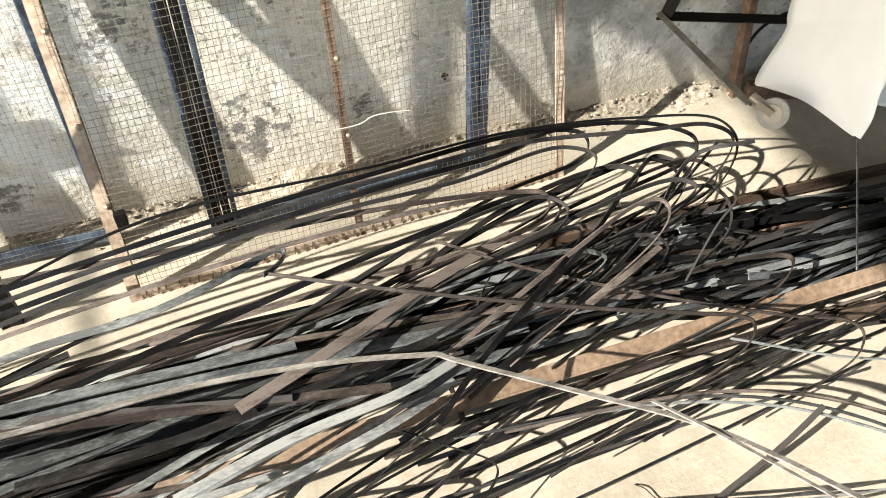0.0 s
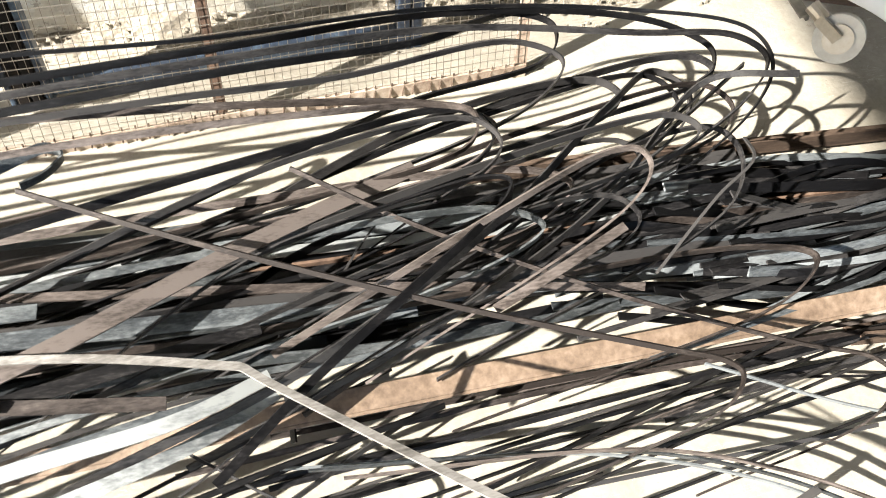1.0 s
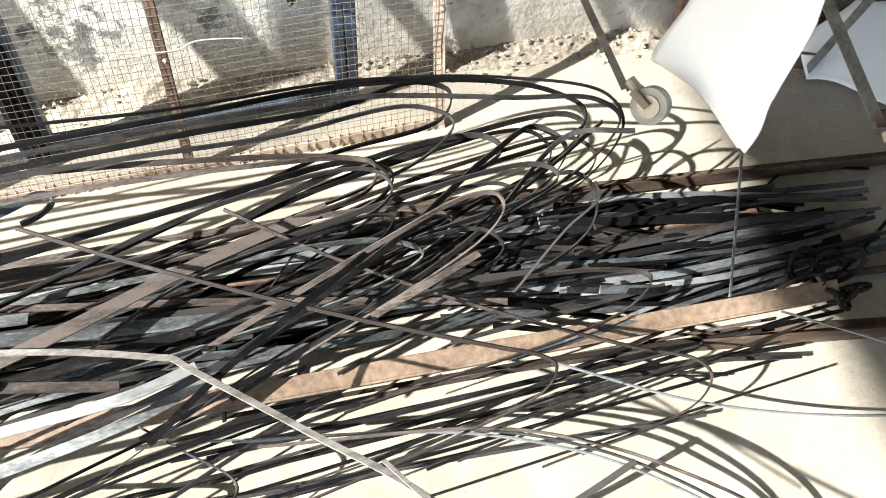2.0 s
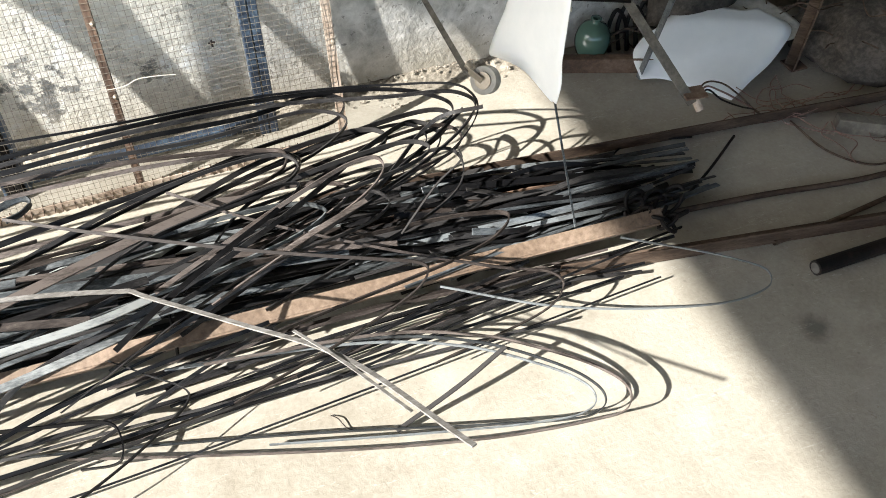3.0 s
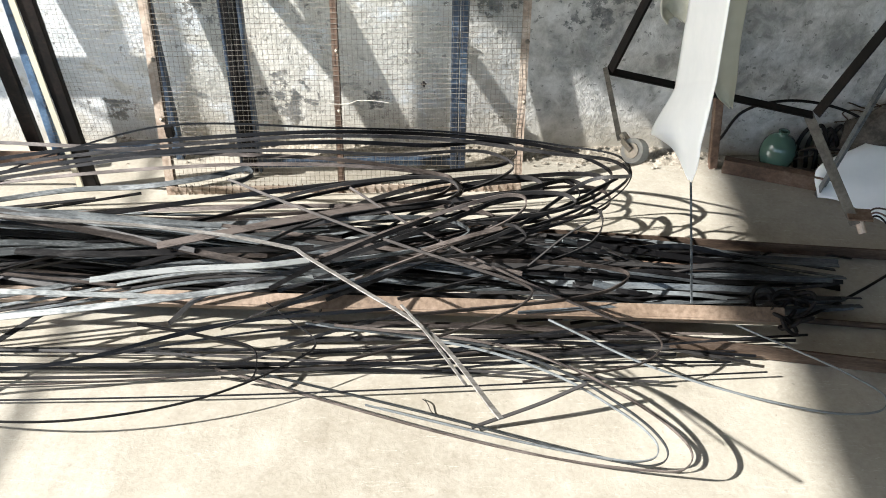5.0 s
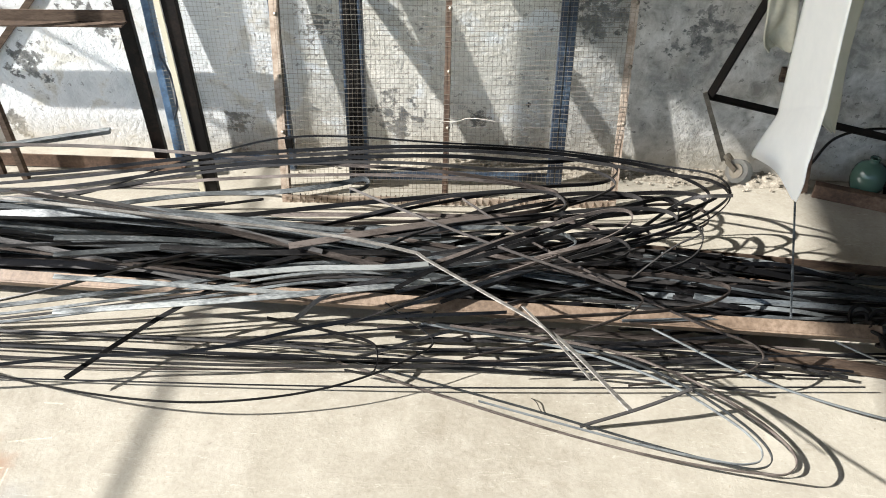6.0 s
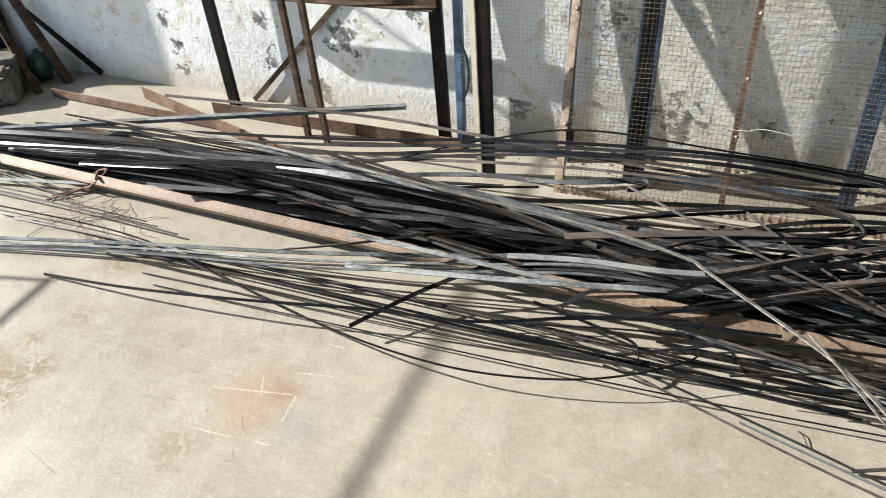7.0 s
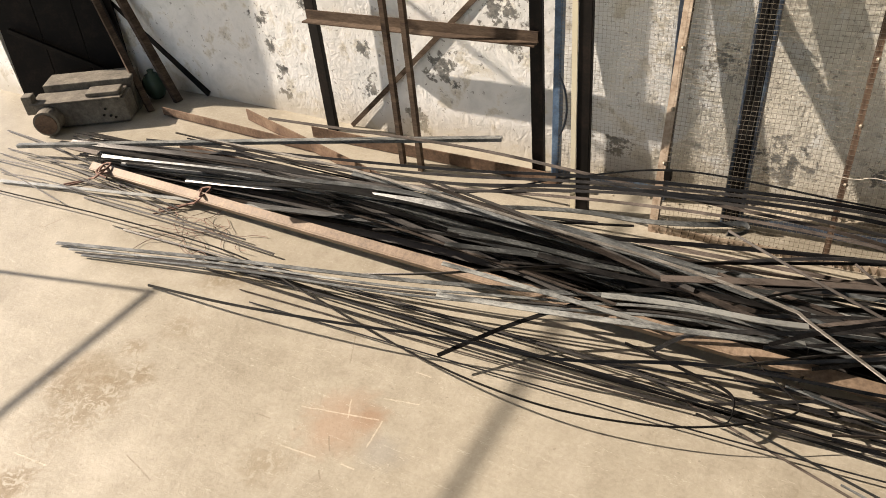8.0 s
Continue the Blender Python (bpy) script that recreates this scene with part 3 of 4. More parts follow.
wheel = part("wheel", rod(bmesh.new(), hub - axle * 0.013, hub + axle * 0.013, 0.031, 28), RUBBER, caster)
bm = rod(bmesh.new(), hub - axle * 0.016, hub + axle * 0.016, 0.019, 20)
part("hub", bm, WIRE, caster)
for s in (-1, 1):
    bm = bar(bmesh.new(), hub + axle * 0.019 * s, hub + axle * 0.019 * s + Vector((-0.018, 0.03, 0.01)), 0.003, 0.016)
    part("fork", bm, WIRE, caster)
bm = rod(bmesh.new(), to_table @ Vector((2.03, 1.935, 0.14)), to_table @ Vector((2.042, 1.905, 0.108)), 0.011, 12)
part("foot", bm, TAN, table, "pale wooden peg foot")
bm = bar(bmesh.new(), to_table @ Vector((2.0, 1.94, 0.145)), to_table @ Vector((2.06, 1.93, 0.15)), 0.05, 0.005)
part("foot_plate", bm, RUST, table, "rusty plate at the leg end")


# ---- sheets ----
def sheet(name, rows, mat, label, category, waves=0.01, thick=0.0015, nu=14, nv=10):
    """A thin limp sheet through rows of edge points, from its top to its foot."""
    left, right = spline([r[0] for r in rows], nv), spline([r[1] for r in rows], nv)
    verts, faces, n = [], [], len(left)
    for i in range(n):
        for k in range(nu + 1):
            s = k / nu
            p = left[i] * (1 - s) + right[i] * s
            bow = waves * (4 * s * (1 - s)) * math.sin(1.7 + i * 0.09) + waves * 0.5 * noise.noise((s * 3, i * 0.12, 2.0))
            verts.append((p[0], p[1] - bow, p[2]))
    for i in range(n - 1):
        for k in range(nu):
            a = i * (nu + 1) + k
            faces.append((a, a + 1, a + nu + 2, a + nu + 1))
    base = Vector(left[-1])
    ob = new(name, mesh_of(name, [Vector(v) - base for v in verts], faces, mat, True))
    ob.location = base
    mod = ob.modifiers.new("thickness", "SOLIDIFY")
    mod.thickness = thick
    return tagged(ob, label, category)


sheet("paper_sheet", [((1.45, 2.02, 1.32), (1.48, 1.80, 1.32)), ((1.46, 2.02, 1.0), (1.475, 1.79, 1.0)), ((1.465, 2.01, 0.79), (1.475, 1.77, 0.889)), ((1.478, 2.0, 0.51), (1.48, 1.73, 0.66)), ((1.476, 1.99, 0.49), (1.479, 1.725, 0.645)), ((1.438, 1.985, 0.364), (1.483, 1.73, 0.526)), ((1.445, 1.96, 0.368), (1.482, 1.725, 0.505)), ((1.47, 1.88, 0.385), (1.484, 1.72, 0.455)), ((1.476, 1.735, 0.395), (1.480, 1.72, 0.40))],
      PAPER, "white limp plastic sheet hanging from the table frame", "sheet", 0.012, 0.0015, 14, 6)
sheet("cream_sheet", [((1.484, 1.985, 1.32), (1.589, 1.985, 1.32)), ((1.5, 1.98, 0.95), (1.59, 1.98, 0.95)), ((1.524, 1.98, 0.66), (1.596, 1.98, 0.68)), ((1.565, 1.95, 0.50), (1.606, 1.95, 0.54)), ((1.60, 1.93, 0.47), (1.61, 1.93, 0.47))],
      CREAM, "cream card strip hanging behind the white sheet", "sheet", 0.015)
sheet("cloth", [((1.425, 2.23, 1.2), (1.52, 2.23, 1.2)), ((1.433, 2.23, 0.82), (1.513, 2.23, 0.82)), ((1.455, 2.22, 0.66), (1.54, 2.22, 0.64)), ((1.465, 2.22, 0.58), (1.545, 2.22, 0.56)), ((1.49, 2.23, 0.545), (1.53, 2.23, 0.55))],
      CLOTH, "crumpled off-white cloth hanging on the table frame", "cloth", 0.05, 0.004)
sheet("paper_sheet", [((2.335, 2.37, 0.125), (2.49, 2.28, 0.12)), ((2.19, 2.325, 0.12), (2.54, 2.17, 0.105)), ((2.05, 2.265, 0.06), (2.42, 2.09, 0.06)), ((2.045, 2.195, 0.012), (2.25, 2.02, 0.012))],
      PAPER, "white limp paper sheet lying folded on the floor by the wall", "sheet", 0.03)
sheet("paper_sheet", [((2.34, 2.36, 0.11), (2.53, 2.405, 0.11)), ((2.4, 2.28, 0.1), (2.575, 2.28, 0.105)), ((2.45, 2.2, 0.085), (2.585, 2.18, 0.1)), ((2.46, 2.14, 0.07), (2.56, 2.14, 0.09))],
      SOILED, "soiled grey paper leaf sticking out behind the white sheet", "sheet", 0.006)
hanging = thing("steel_rod", (1.516, 1.61, 0.13), "thin grey steel strip hanging beside the white sheet", "steel bar")
part("strip", bar(bmesh.new(), (0, 0, -0.01), (-0.036, 0.12, 0.27), 0.005, 0.002), GREY, hanging)

# ---- crate with a glass bottle ----
crate = thing("crate_frame", (1.95, 2.32, 0), "low rusty frame standing against the wall", "frame")
to_crate = Matrix.Translation((-1.95, -2.32, 0))
for name, a, b, w, h in (("front_board", (1.79, 2.34, 0.025), (2.32, 2.17, 0.025), 0.03, 0.05), ("post", (1.765, 2.36, 0.0), (1.672, 2.36, 0.62), 0.03, 0.026), ("cross_board", (1.60, 2.40, 0.40), (1.75, 2.38, 0.40), 0.02, 0.045)):
    bm = bar(bmesh.new(), a, b, w, h, 0, 0.003)
    bm.transform(to_crate)
    part(name, bm, WOOD if name == "cross_board" else RUST, crate)


def bottle(at, r, label):
    ob = thing("glass_bottle", at, label, "bottle")
    rings = [(0.0, 0.0), (0.55, 0.02), (0.72, 0.25), (0.9, 0.65), (0.99, 1.05), (0.98, 1.4), (0.88, 1.8), (0.66, 2.12), (0.36, 2.28), (0.26, 2.34), (0.26, 2.5), (0.3, 2.52), (0.3, 2.58), (0.2, 2.58)]
    verts = [(r * a * math.cos(k * math.pi / 12), r * a * math.sin(k * math.pi / 12), r * z) for a, z in rings for k in range(24)]
    faces = [(24 * i + k, 24 * i + (k + 1) % 24, 24 * i + 24 + (k + 1) % 24, 24 * i + 24 + k) for i in range(len(rings) - 1) for k in range(24)]
    body = new("body", mesh_of("body", verts, faces, GLASS, True))
    body.parent = ob
    return ob


bottle((1.955, 2.355, 0.0), 0.056, "round pale green glass bottle among hoses in the frame")
bottle((-2.43, 2.33, 0), 0.055, "round green glass bottle on the floor by leaning bars")


def cable(name, pts, r, mat, label, category="cable"):
    """A round cable through control points."""
    cu = bpy.data.curves.new(name, "CURVE")
    cu.dimensions, cu.bevel_depth, cu.bevel_resolution = "3D", r, 2
    base = Vector(pts[0])
    line = spline(pts, 10)
    sp = cu.splines.new("POLY")
    sp.points.add(len(line) - 1)
    for q, p in zip(sp.points, line):
        q.co = (*(Vector(p) - base), 1)
    cu.materials.append(mat)
    ob = new(name, cu)
    ob.location = base
    return tagged(ob, label, category)


cable("hose", [(1.78, 2.40, 0.08), (1.83, 2.405, 0.18), (1.95, 2.40, 0.225), (2.12, 2.38, 0.21), (2.3, 2.36, 0.12)], 0.0045, DARK, "dark hose looped behind the bottle", "hose")
cable("hose", [(2.02, 2.36, 0.07), (2.1, 2.33, 0.1), (2.18, 2.31, 0.08), (2.25, 2.30, 0.012)], 0.005, DARK, "dark hose looped beside the bottle", "hose")
for k in range(4):
    x = 2.05 + 0.032 * k
    cable("hose", [(x - 0.02, 2.36, 0.006), (x - 0.025, 2.385, 0.08), (x, 2.395, 0.13 + 0.012 * (k % 2)), (x + 0.03, 2.38, 0.09), (x + 0.035, 2.35, 0.006)], 0.0065, DARK, "dark hose looped beside the bottle", "hose")
cable("string", [(0.512, 2.228, 0.292), (0.55, 2.236, 0.283), (0.588, 2.238, 0.279), (0.62, 2.24, 0.281), (0.645, 2.247, 0.287), (0.69, 2.249, 0.286), (0.735, 2.251, 0.279)], 0.0011, STRING, "pale string tied through the wire mesh", "string")
cable("hose", [(-0.352, 2.352, 0.41), (-0.326, 2.335, 0.37), (-0.316, 2.33, 0.30), (-0.328, 2.335, 0.23), (-0.352, 2.348, 0.18)], 0.004, BLUE, "thin blue hose bowed out from the blue frame", "hose")
cable("wire", [(0.871, 1.388, 0.003), (0.882, 1.374, 0.008), (0.893, 1.35, 0.006), (0.904, 1.341, 0.003)], 0.0011, DARK, "tiny curl of wire on the floor", "wire")
nail = thing("nail", (0.835, 2.303, 0.317), "small black nail and scrap caught in the wire mesh", "nail")
part("shank", rod(bmesh.new(), (0, 0.004, 0), (0, -0.012, 0), 0.003, 8), DARK, nail)
part("scrap", bar(bmesh.new(), (-0.008, -0.006, 0), (0.008, -0.008, 0.003), 0.004, 0.005), DARK, nail)
part("scrap", bar(bmesh.new(), (0.001, -0.005, -0.01), (0.0, -0.005, 0.008), 0.004, 0.005), DARK, nail)
wires = random.Random(21)


def tangle(name, label, n, x0, x1, y0, y1, high, r, mat):
    """Many thin strands thrown over one another, joined: nobody could count them."""
    verts, faces = [], []
    for i in range(n):
        a = wires.uniform(0, 6.3)
        p = [wires.uniform(x0, x1), wires.uniform(y0, y1), wires.uniform(0.01, high)]
        pts = []
        for k in range(6):
            pts.append(tuple(p))
            a += wires.uniform(-1.1, 1.1)
            p = [p[0] + 0.055 * math.cos(a), p[1] + 0.04 * math.sin(a), max(0.006, min(high, p[2] + wires.uniform(-0.03, 0.025)))]
        v, f = ribbon(spline(pts, 4), r, r, (45,))
        faces += [tuple(len(verts) + q for q in face) for face in f]
        verts += [tuple(q) for q in v]
    base = Vector(((x0 + x1) / 2, (y0 + y1) / 2, 0))
    ob = new(name, mesh_of(name, [Vector(q) - base for q in verts], faces, mat))
    ob.location = base
    return tagged(ob, label, "twine", kind="stuff")


def sack(at, size, seed, label):
    """A slumped dark sack: a squashed ball with folds."""
    bm = bmesh.new()
    bmesh.ops.create_icosphere(bm, subdivisions=4, radius=1.0)
    for v in bm.verts:
        d = 1 + 0.22 * noise.noise(v.co * 1.7 + Vector((seed, 0, 0))) + 0.09 * noise.noise(v.co * 5 + Vector((0, seed, 0))) + 0.035 * noise.noise(v.co * 13)
        v.co = Vector((v.co.x * size[0] * d, v.co.y * size[1] * d, max(0.0, (v.co.z * d + 0.55) * size[2])))
    for f in bm.faces:
        f.smooth = True
    ob = thing("sack", at, label, "sack")
    part("body", bm, SACK, ob)
    return ob


sack((2.3, 2.365, 0), (0.17, 0.06, 0.16), 3.0, "dark grimy sack slumped behind the paper sheet")
sack((2.82, 2.12, 0), (0.24, 0.22, 0.13), 8.0, "dark grimy sack slumped on the shaded floor by the post")
tangle("twine", "tangled dark brown wire thrown over the sack", 70, 2.66, 3.05, 1.95, 2.36, 0.26, 0.0035, WOOD)
tangle("twine", "tangled faded red twine on the shaded floor", 22, 2.32, 2.62, 1.82, 1.94, 0.03, 0.0022, TWINE)
tangle("twine", "tangled dark brown wire behind the paper sheet", 24, 2.2, 2.46, 2.385, 2.415, 0.24, 0.0035, WOOD)
for k in range(3):
    cable("wire", [(2.04, 1.93, 0.12), (2.08 + 0.01 * k, 1.965, 0.145 - 0.012 * k), (2.15, 1.975 - 0.012 * k, 0.125 - 0.02 * k), (2.22, 1.96 - 0.01 * k, 0.075 - 0.012 * k), (2.27, 1.94, 0.03), (2.3, 1.92 + 0.012 * k, 0.006)], 0.0026, (WOOD, TWINE, DARK)[k], "thin wire arching from the table leg to the floor", "wire")
block = thing("wood_block", (2.53, 1.79, 0), "short pale wooden block on the shaded floor", "block")
block.rotation_euler = (0, 0, radians(-28))
part("block", box(bmesh.new(), (-0.07, -0.02, 0), (0.07, 0.02, 0.045), None, 0.003), DUSTY, block)
cable("wire", [(2.36, 1.88, 0.01), (2.38, 1.74, 0.008), (2.45, 1.66, 0.006), (2.56, 1.64, 0.006)], 0.003, WOOD, "thin wire bowed over the shaded floor", "wire")
cable("wire", [(2.04, 1.9, 0.02), (1.85, 1.93, 0.02), (1.74, 1.87, 0.01)], 0.003, DARK, "thin dark wire on the floor", "wire")
cable("wire", [(1.83, 1.66, 0.02), (2.0, 1.76, 0.02), (2.16, 1.87, 0.015)], 0.004, DARK, "thin dark wire on the floor", "wire")
cable("steel_rod", [(1.80, 1.66, 0.02), (2.1, 1.645, 0.01), (2.42, 1.61, 0.01), (2.9, 1.62, 0.01)], 0.008, WOOD, "dark round steel rod on the shaded floor", "steel rod")
cable("steel_rod", [(2.02, 1.49, 0.012), (2.2, 1.505, 0.012), (2.4, 1.53, 0.012), (3.0, 1.62, 0.012)], 0.007, WOOD, "dark round steel rod on the shaded floor", "steel rod")
pipe = thing("steel_pipe", (2.06, 1.385, 0.018), "dark steel pipe end on the shaded floor", "pipe")
part("tube", rod(bmesh.new(), (0, 0, 0), (0.9, 0.02, 0), 0.019, 20), DARK, pipe)
part("bore", rod(bmesh.new(), (-0.001, 0, 0), (0.01, 0, 0), 0.014, 16), DIM_GREY, pipe)
corner = thing("steel_post", (2.555, 2.11, 0), "rusty steel post standing by the tangled wire", "post")
part("post", angle_iron(bmesh.new(), (0, 0, 0), (0.1, 0.1, 1.1), 0.035, 0.005, 0), WOOD, corner)
part("foot_plate", box(bmesh.new(), (-0.03, -0.02, 0), (0.03, 0.04, 0.006), None, 0.001), RUST, corner)
coil = random.Random(5)
for i in range(11):
    c = (1.735 + coil.uniform(-0.05, 0.07), 1.625 + coil.uniform(-0.05, 0.05))
    r = coil.uniform(0.02, 0.036)
    cable("wire_loop", [(c[0] + r * math.cos(a), c[1] + r * 0.6 * math.sin(a), 0.05 + r * 0.9 * math.sin(a + i) + 0.03) for a in [k * 0.6 for k in range(11)]], 0.005, DARK, "dark wire loop tying the bar ends together", "wire", )
for x, y in ((-2.03, 1.66), (-1.5, 1.675)):
    for i in range(2):
        s = 1 - 2 * i
        cable("twine", [(x - 0.16, y - 0.09 - 0.03 * i, 0.006), (x - 0.06, y - 0.03, 0.02), (x, y - 0.035 * s, 0.05), (x + 0.02, y + 0.03 * s, 0.075), (x - 0.03, y + 0.03, 0.06), (x - 0.02, y - 0.02, 0.055), (x + 0.05, y - 0.01 + 0.02 * s, 0.05)], 0.004, TWINE, "faded red twine knotted round the rusty angle iron", "twine")

tangle("straw", "thin dry straw and twine scraps on the floor", 16, -1.6, -1.3, 1.5, 1.6, 0.02, 0.0016, TWINE)

# ---- crumbled plaster along the foot of the wall ----
def crumbs():
    r = random.Random(31)
    nx, ny = 150, 10
    verts = []
    for i in range(nx + 1):
        x = -0.2 + 2.0 * i / nx
        for k in range(ny + 1):
            s = k / ny
            y = WALL - 0.09 + 0.09 * s
            wide = 0.55 + 0.45 * noise.noise((x * 3, 0, 4))
            z = 0.04 * wide * max(0, s - 0.25 * noise.noise((x * 7, 1, 2))) ** 1.6 + 0.006 * noise.noise((x * 45, y * 45, 1)) * s + 0.004 * noise.noise((x * 120, y * 120, 7)) * s
            verts.append((x, y, max(-0.004, z - 0.003)))
    faces = [(i * (ny + 1) + k, (i + 1) * (ny + 1) + k, (i + 1) * (ny + 1) + k + 1, i * (ny + 1) + k + 1) for i in range(nx) for k in range(ny)]
    for i in range(260):
        x, q, h = r.uniform(-0.2, 1.78), r.random() ** 2, r.uniform(0.0015, 0.006)
        y, n0 = WALL - 0.006 - 0.13 * q, len(verts)
        z = 0.028 * (1 - q) ** 2
        for dx, dy, dz in ((-1, -0.8, -0.4), (1.1, -0.7, -0.4), (0.9, 0.8, -0.4), (-0.8, 0.9, -0.4), (0.1, 0.1, 1.0)):
            verts.append((x + h * dx * r.uniform(0.7, 1.3), y + h * dy * r.uniform(0.7, 1.3), max(0.0, z + h * dz)))
        faces += [(n0 + k, n0 + (k + 1) % 4, n0 + 4) for k in range(4)]
    ob = new("rubble", mesh_of("rubble", verts, faces, SAND))
    return tagged(ob, "crumbled ochre plaster and grit along the wall foot", "rubble", kind="stuff")


crumbs()

# ---- west corner: machine, leaning bars ----
machine = thing("machine_casing", (-2.56, 2.02, 0), "dusty grey machine casing with a round motor end", "machine")
machine.rotation_euler = (0, 0, radians(32))
for name, lo, hi in (("front_box", (-0.2, -0.055, 0.012), (0.215, 0.06, 0.125)), ("rear_box", (-0.19, 0.07, 0.0), (0.22, 0.2, 0.165)), ("top_plate", (-0.215, -0.06, 0.126), (0.20, 0.065, 0.134)), ("lid", (0.04, -0.04, 0.135), (0.19, 0.04, 0.153)), ("bracket", (-0.245, -0.05, 0.08), (-0.20, 0.0, 0.17)), ("base", (-0.19, -0.04, 0.0), (0.2, 0.19, 0.011))):
    part(name, box(bmesh.new(), lo, hi, None, 0.006), DUSTY, machine)
motor = part("motor", rod(bmesh.new(), (-0.14, -0.12, 0.062), (-0.14, -0.05, 0.062), 0.058, 28), DUSTY, machine)
part("cap", rod(bmesh.new(), (-0.14, -0.126, 0.062), (-0.14, -0.119, 0.062), 0.047, 28), RUST, motor)
for x, z in ((0.1, 0.05), (0.13, 0.045), (0.115, 0.08), (0.15, 0.035)):
    part("bolt", rod(bmesh.new(), (x, -0.06, z), (x, -0.052, z), 0.006, 8), DARK, machine)


def leaner(label, a, b, w, h, mat, kind="steel_bar"):
    ob = thing(kind, a, label, "steel bar")
    part("bar", bar(bmesh.new(), (0, 0, 0), Vector(b) - Vector(a), w, h, 0, 0.002), mat, ob)
    return ob


leaner("dark rusty square bar leaning in the corner", (-2.343, 2.2, 0.0), (-2.93, 2.45, 0.87), 0.028, 0.028, WOOD)
leaner("dark rusty square bar leaning in the corner", (-2.288, 2.325, 0.0), (-2.80, 2.45, 0.90), 0.036, 0.034, WOOD)
leaner("dark tube leaning low along the wall", (-2.18, 2.43, 0.012), (-2.95, 2.45, 0.62), 0.026, 0.03, DARK)
leaner("grey tube leaning in the corner", (-2.55, 2.34, 0.0), (-2.90, 2.45, 0.95), 0.022, 0.022, STEEL)
leaner("dark angle bar leaning across the board", (-3.03, 2.09, 0.36), (-2.62, 2.34, 0.06), 0.02, 0.02, DARK)
board = thing("timber_board", (-2.85, 2.22, 0), "dark grimy timber board leaning in the corner", "board")
board.rotation_euler = (radians(-8), 0, radians(38))
for i in range(3):
    part("plank", box(bmesh.new(), (-0.27 + 0.18 * i, -0.012, 0), (-0.092 + 0.18 * i, 0.012, 1.2), None, 0.003), DARK, board)

# ---- the heap of flat bars ----
strip([(-1.75, 1.93, 0.12), (-1, 1.85, 0.2), (-0.407, 1.7, 0.29), (-0.099, 1.69, 0.275), (0.17, 1.7, 0.25), (0.403, 1.665, 0.252), (0.55, 1.622, 0.258), (0.566, 1.617, 0.258), (0.576, 1.608, 0.258), (0.59, 1.594, 0.26), (0.74, 1.455, 0.288), (0.892, 1.305, 0.32), (1.022, 1.035, 0.408)], 0.0094, 0.003, (10, 10, 6, -6, -12, -12), DULL, "pale dusty grey flat bar, sharply bent, crossing over the heap")
strip([(-1.9, 2, 0.05), (-0.633, 1.983, 0.09), (-0.174, 2.032, 0.23), (0.143, 2.055, 0.311), (0.591, 2.057, 0.313), (0.919, 2.117, 0.268), (1.219, 2.096, 0.246), (1.38, 1.995, 0.274), (1.396, 1.935, 0.253), (1.258, 1.834, 0.201), (0.696, 1.748, 0.153)], 0.0054, 0.003, (70,), STEEL, "dark flat bar arched over the heap with a hairpin end")
strip([(-2.1, 1.95, 0.03), (-0.616, 2.01, 0.173), (-0.172, 2.032, 0.236), (0.228, 2.035, 0.286), (0.593, 2.037, 0.313), (0.92, 2.117, 0.257), (1.188, 2.106, 0.233), (1.308, 2.076, 0.214), (1.368, 2.035, 0.193), (1.329, 1.974, 0.172), (1.002, 1.847, 0.146), (0.292, 1.698, 0.122)], 0.0102, 0.003, (60, 70, 90, 90), STEEL, "dark flat bar arched over the heap with a hairpin end")
strip([(-2, 1.92, 0.03), (-0.609, 1.989, 0.163), (-0.167, 2.012, 0.228), (0.231, 2.015, 0.282), (0.595, 2.017, 0.313), (0.918, 2.067, 0.275), (1.207, 2.026, 0.264), (1.36, 1.995, 0.264), (1.396, 1.955, 0.254), (1.35, 1.904, 0.233), (1.105, 1.813, 0.17), (0.493, 1.683, 0.137)], 0.0096, 0.003, (55, 70, 90, 90), STEEL, "dark flat bar arched over the heap with a hairpin end")
strip([(-1.8, 1.98, 0.03), (-0.599, 1.959, 0.152), (-0.156, 1.982, 0.229), (0.239, 1.985, 0.285), (0.595, 2.006, 0.301), (0.886, 2.067, 0.257), (1.043, 2.127, 0.234), (1.104, 2.102, 0.224), (1.074, 2.036, 0.223), (0.839, 1.991, 0.213), (0.479, 1.853, 0.212), (0.154, 1.74, 0.192), (-0.124, 1.634, 0.172), (-0.395, 1.537, 0.135), (-0.7, 1.5, 0.06)], 0.0108, 0.003, (50, 70, 90, 80, 60), STEEL, "dark flat bar arched over the heap with a hairpin end")
strip([(-1.6, 1.9, 0.04), (-0.572, 1.91, 0.159), (-0.15, 1.962, 0.226), (0.187, 1.984, 0.269), (0.516, 1.986, 0.285), (0.756, 2.016, 0.257), (1.023, 2.056, 0.244), (1.094, 2.026, 0.223), (1.033, 1.965, 0.212), (0.747, 1.894, 0.171), (-0.015, 1.774, 0.148)], 0.009, 0.003, (50, 70, 90, 80), STEEL, "dark flat bar arched over the heap with a hairpin end")
strip([(-1.45, 2.05, 0.2), (-0.601, 2.113, 0.207), (-0.194, 2.082, 0.221), (0.22, 2.035, 0.236), (0.595, 1.986, 0.26), (0.859, 1.966, 0.238), (0.925, 1.936, 0.238), (0.91, 1.895, 0.227), (0.593, 1.874, 0.171), (-0.216, 1.821, 0.141)], 0.0102, 0.003, (30, 60, 90, 90), BROWN, "greyish brown flat bar with a hooked end")
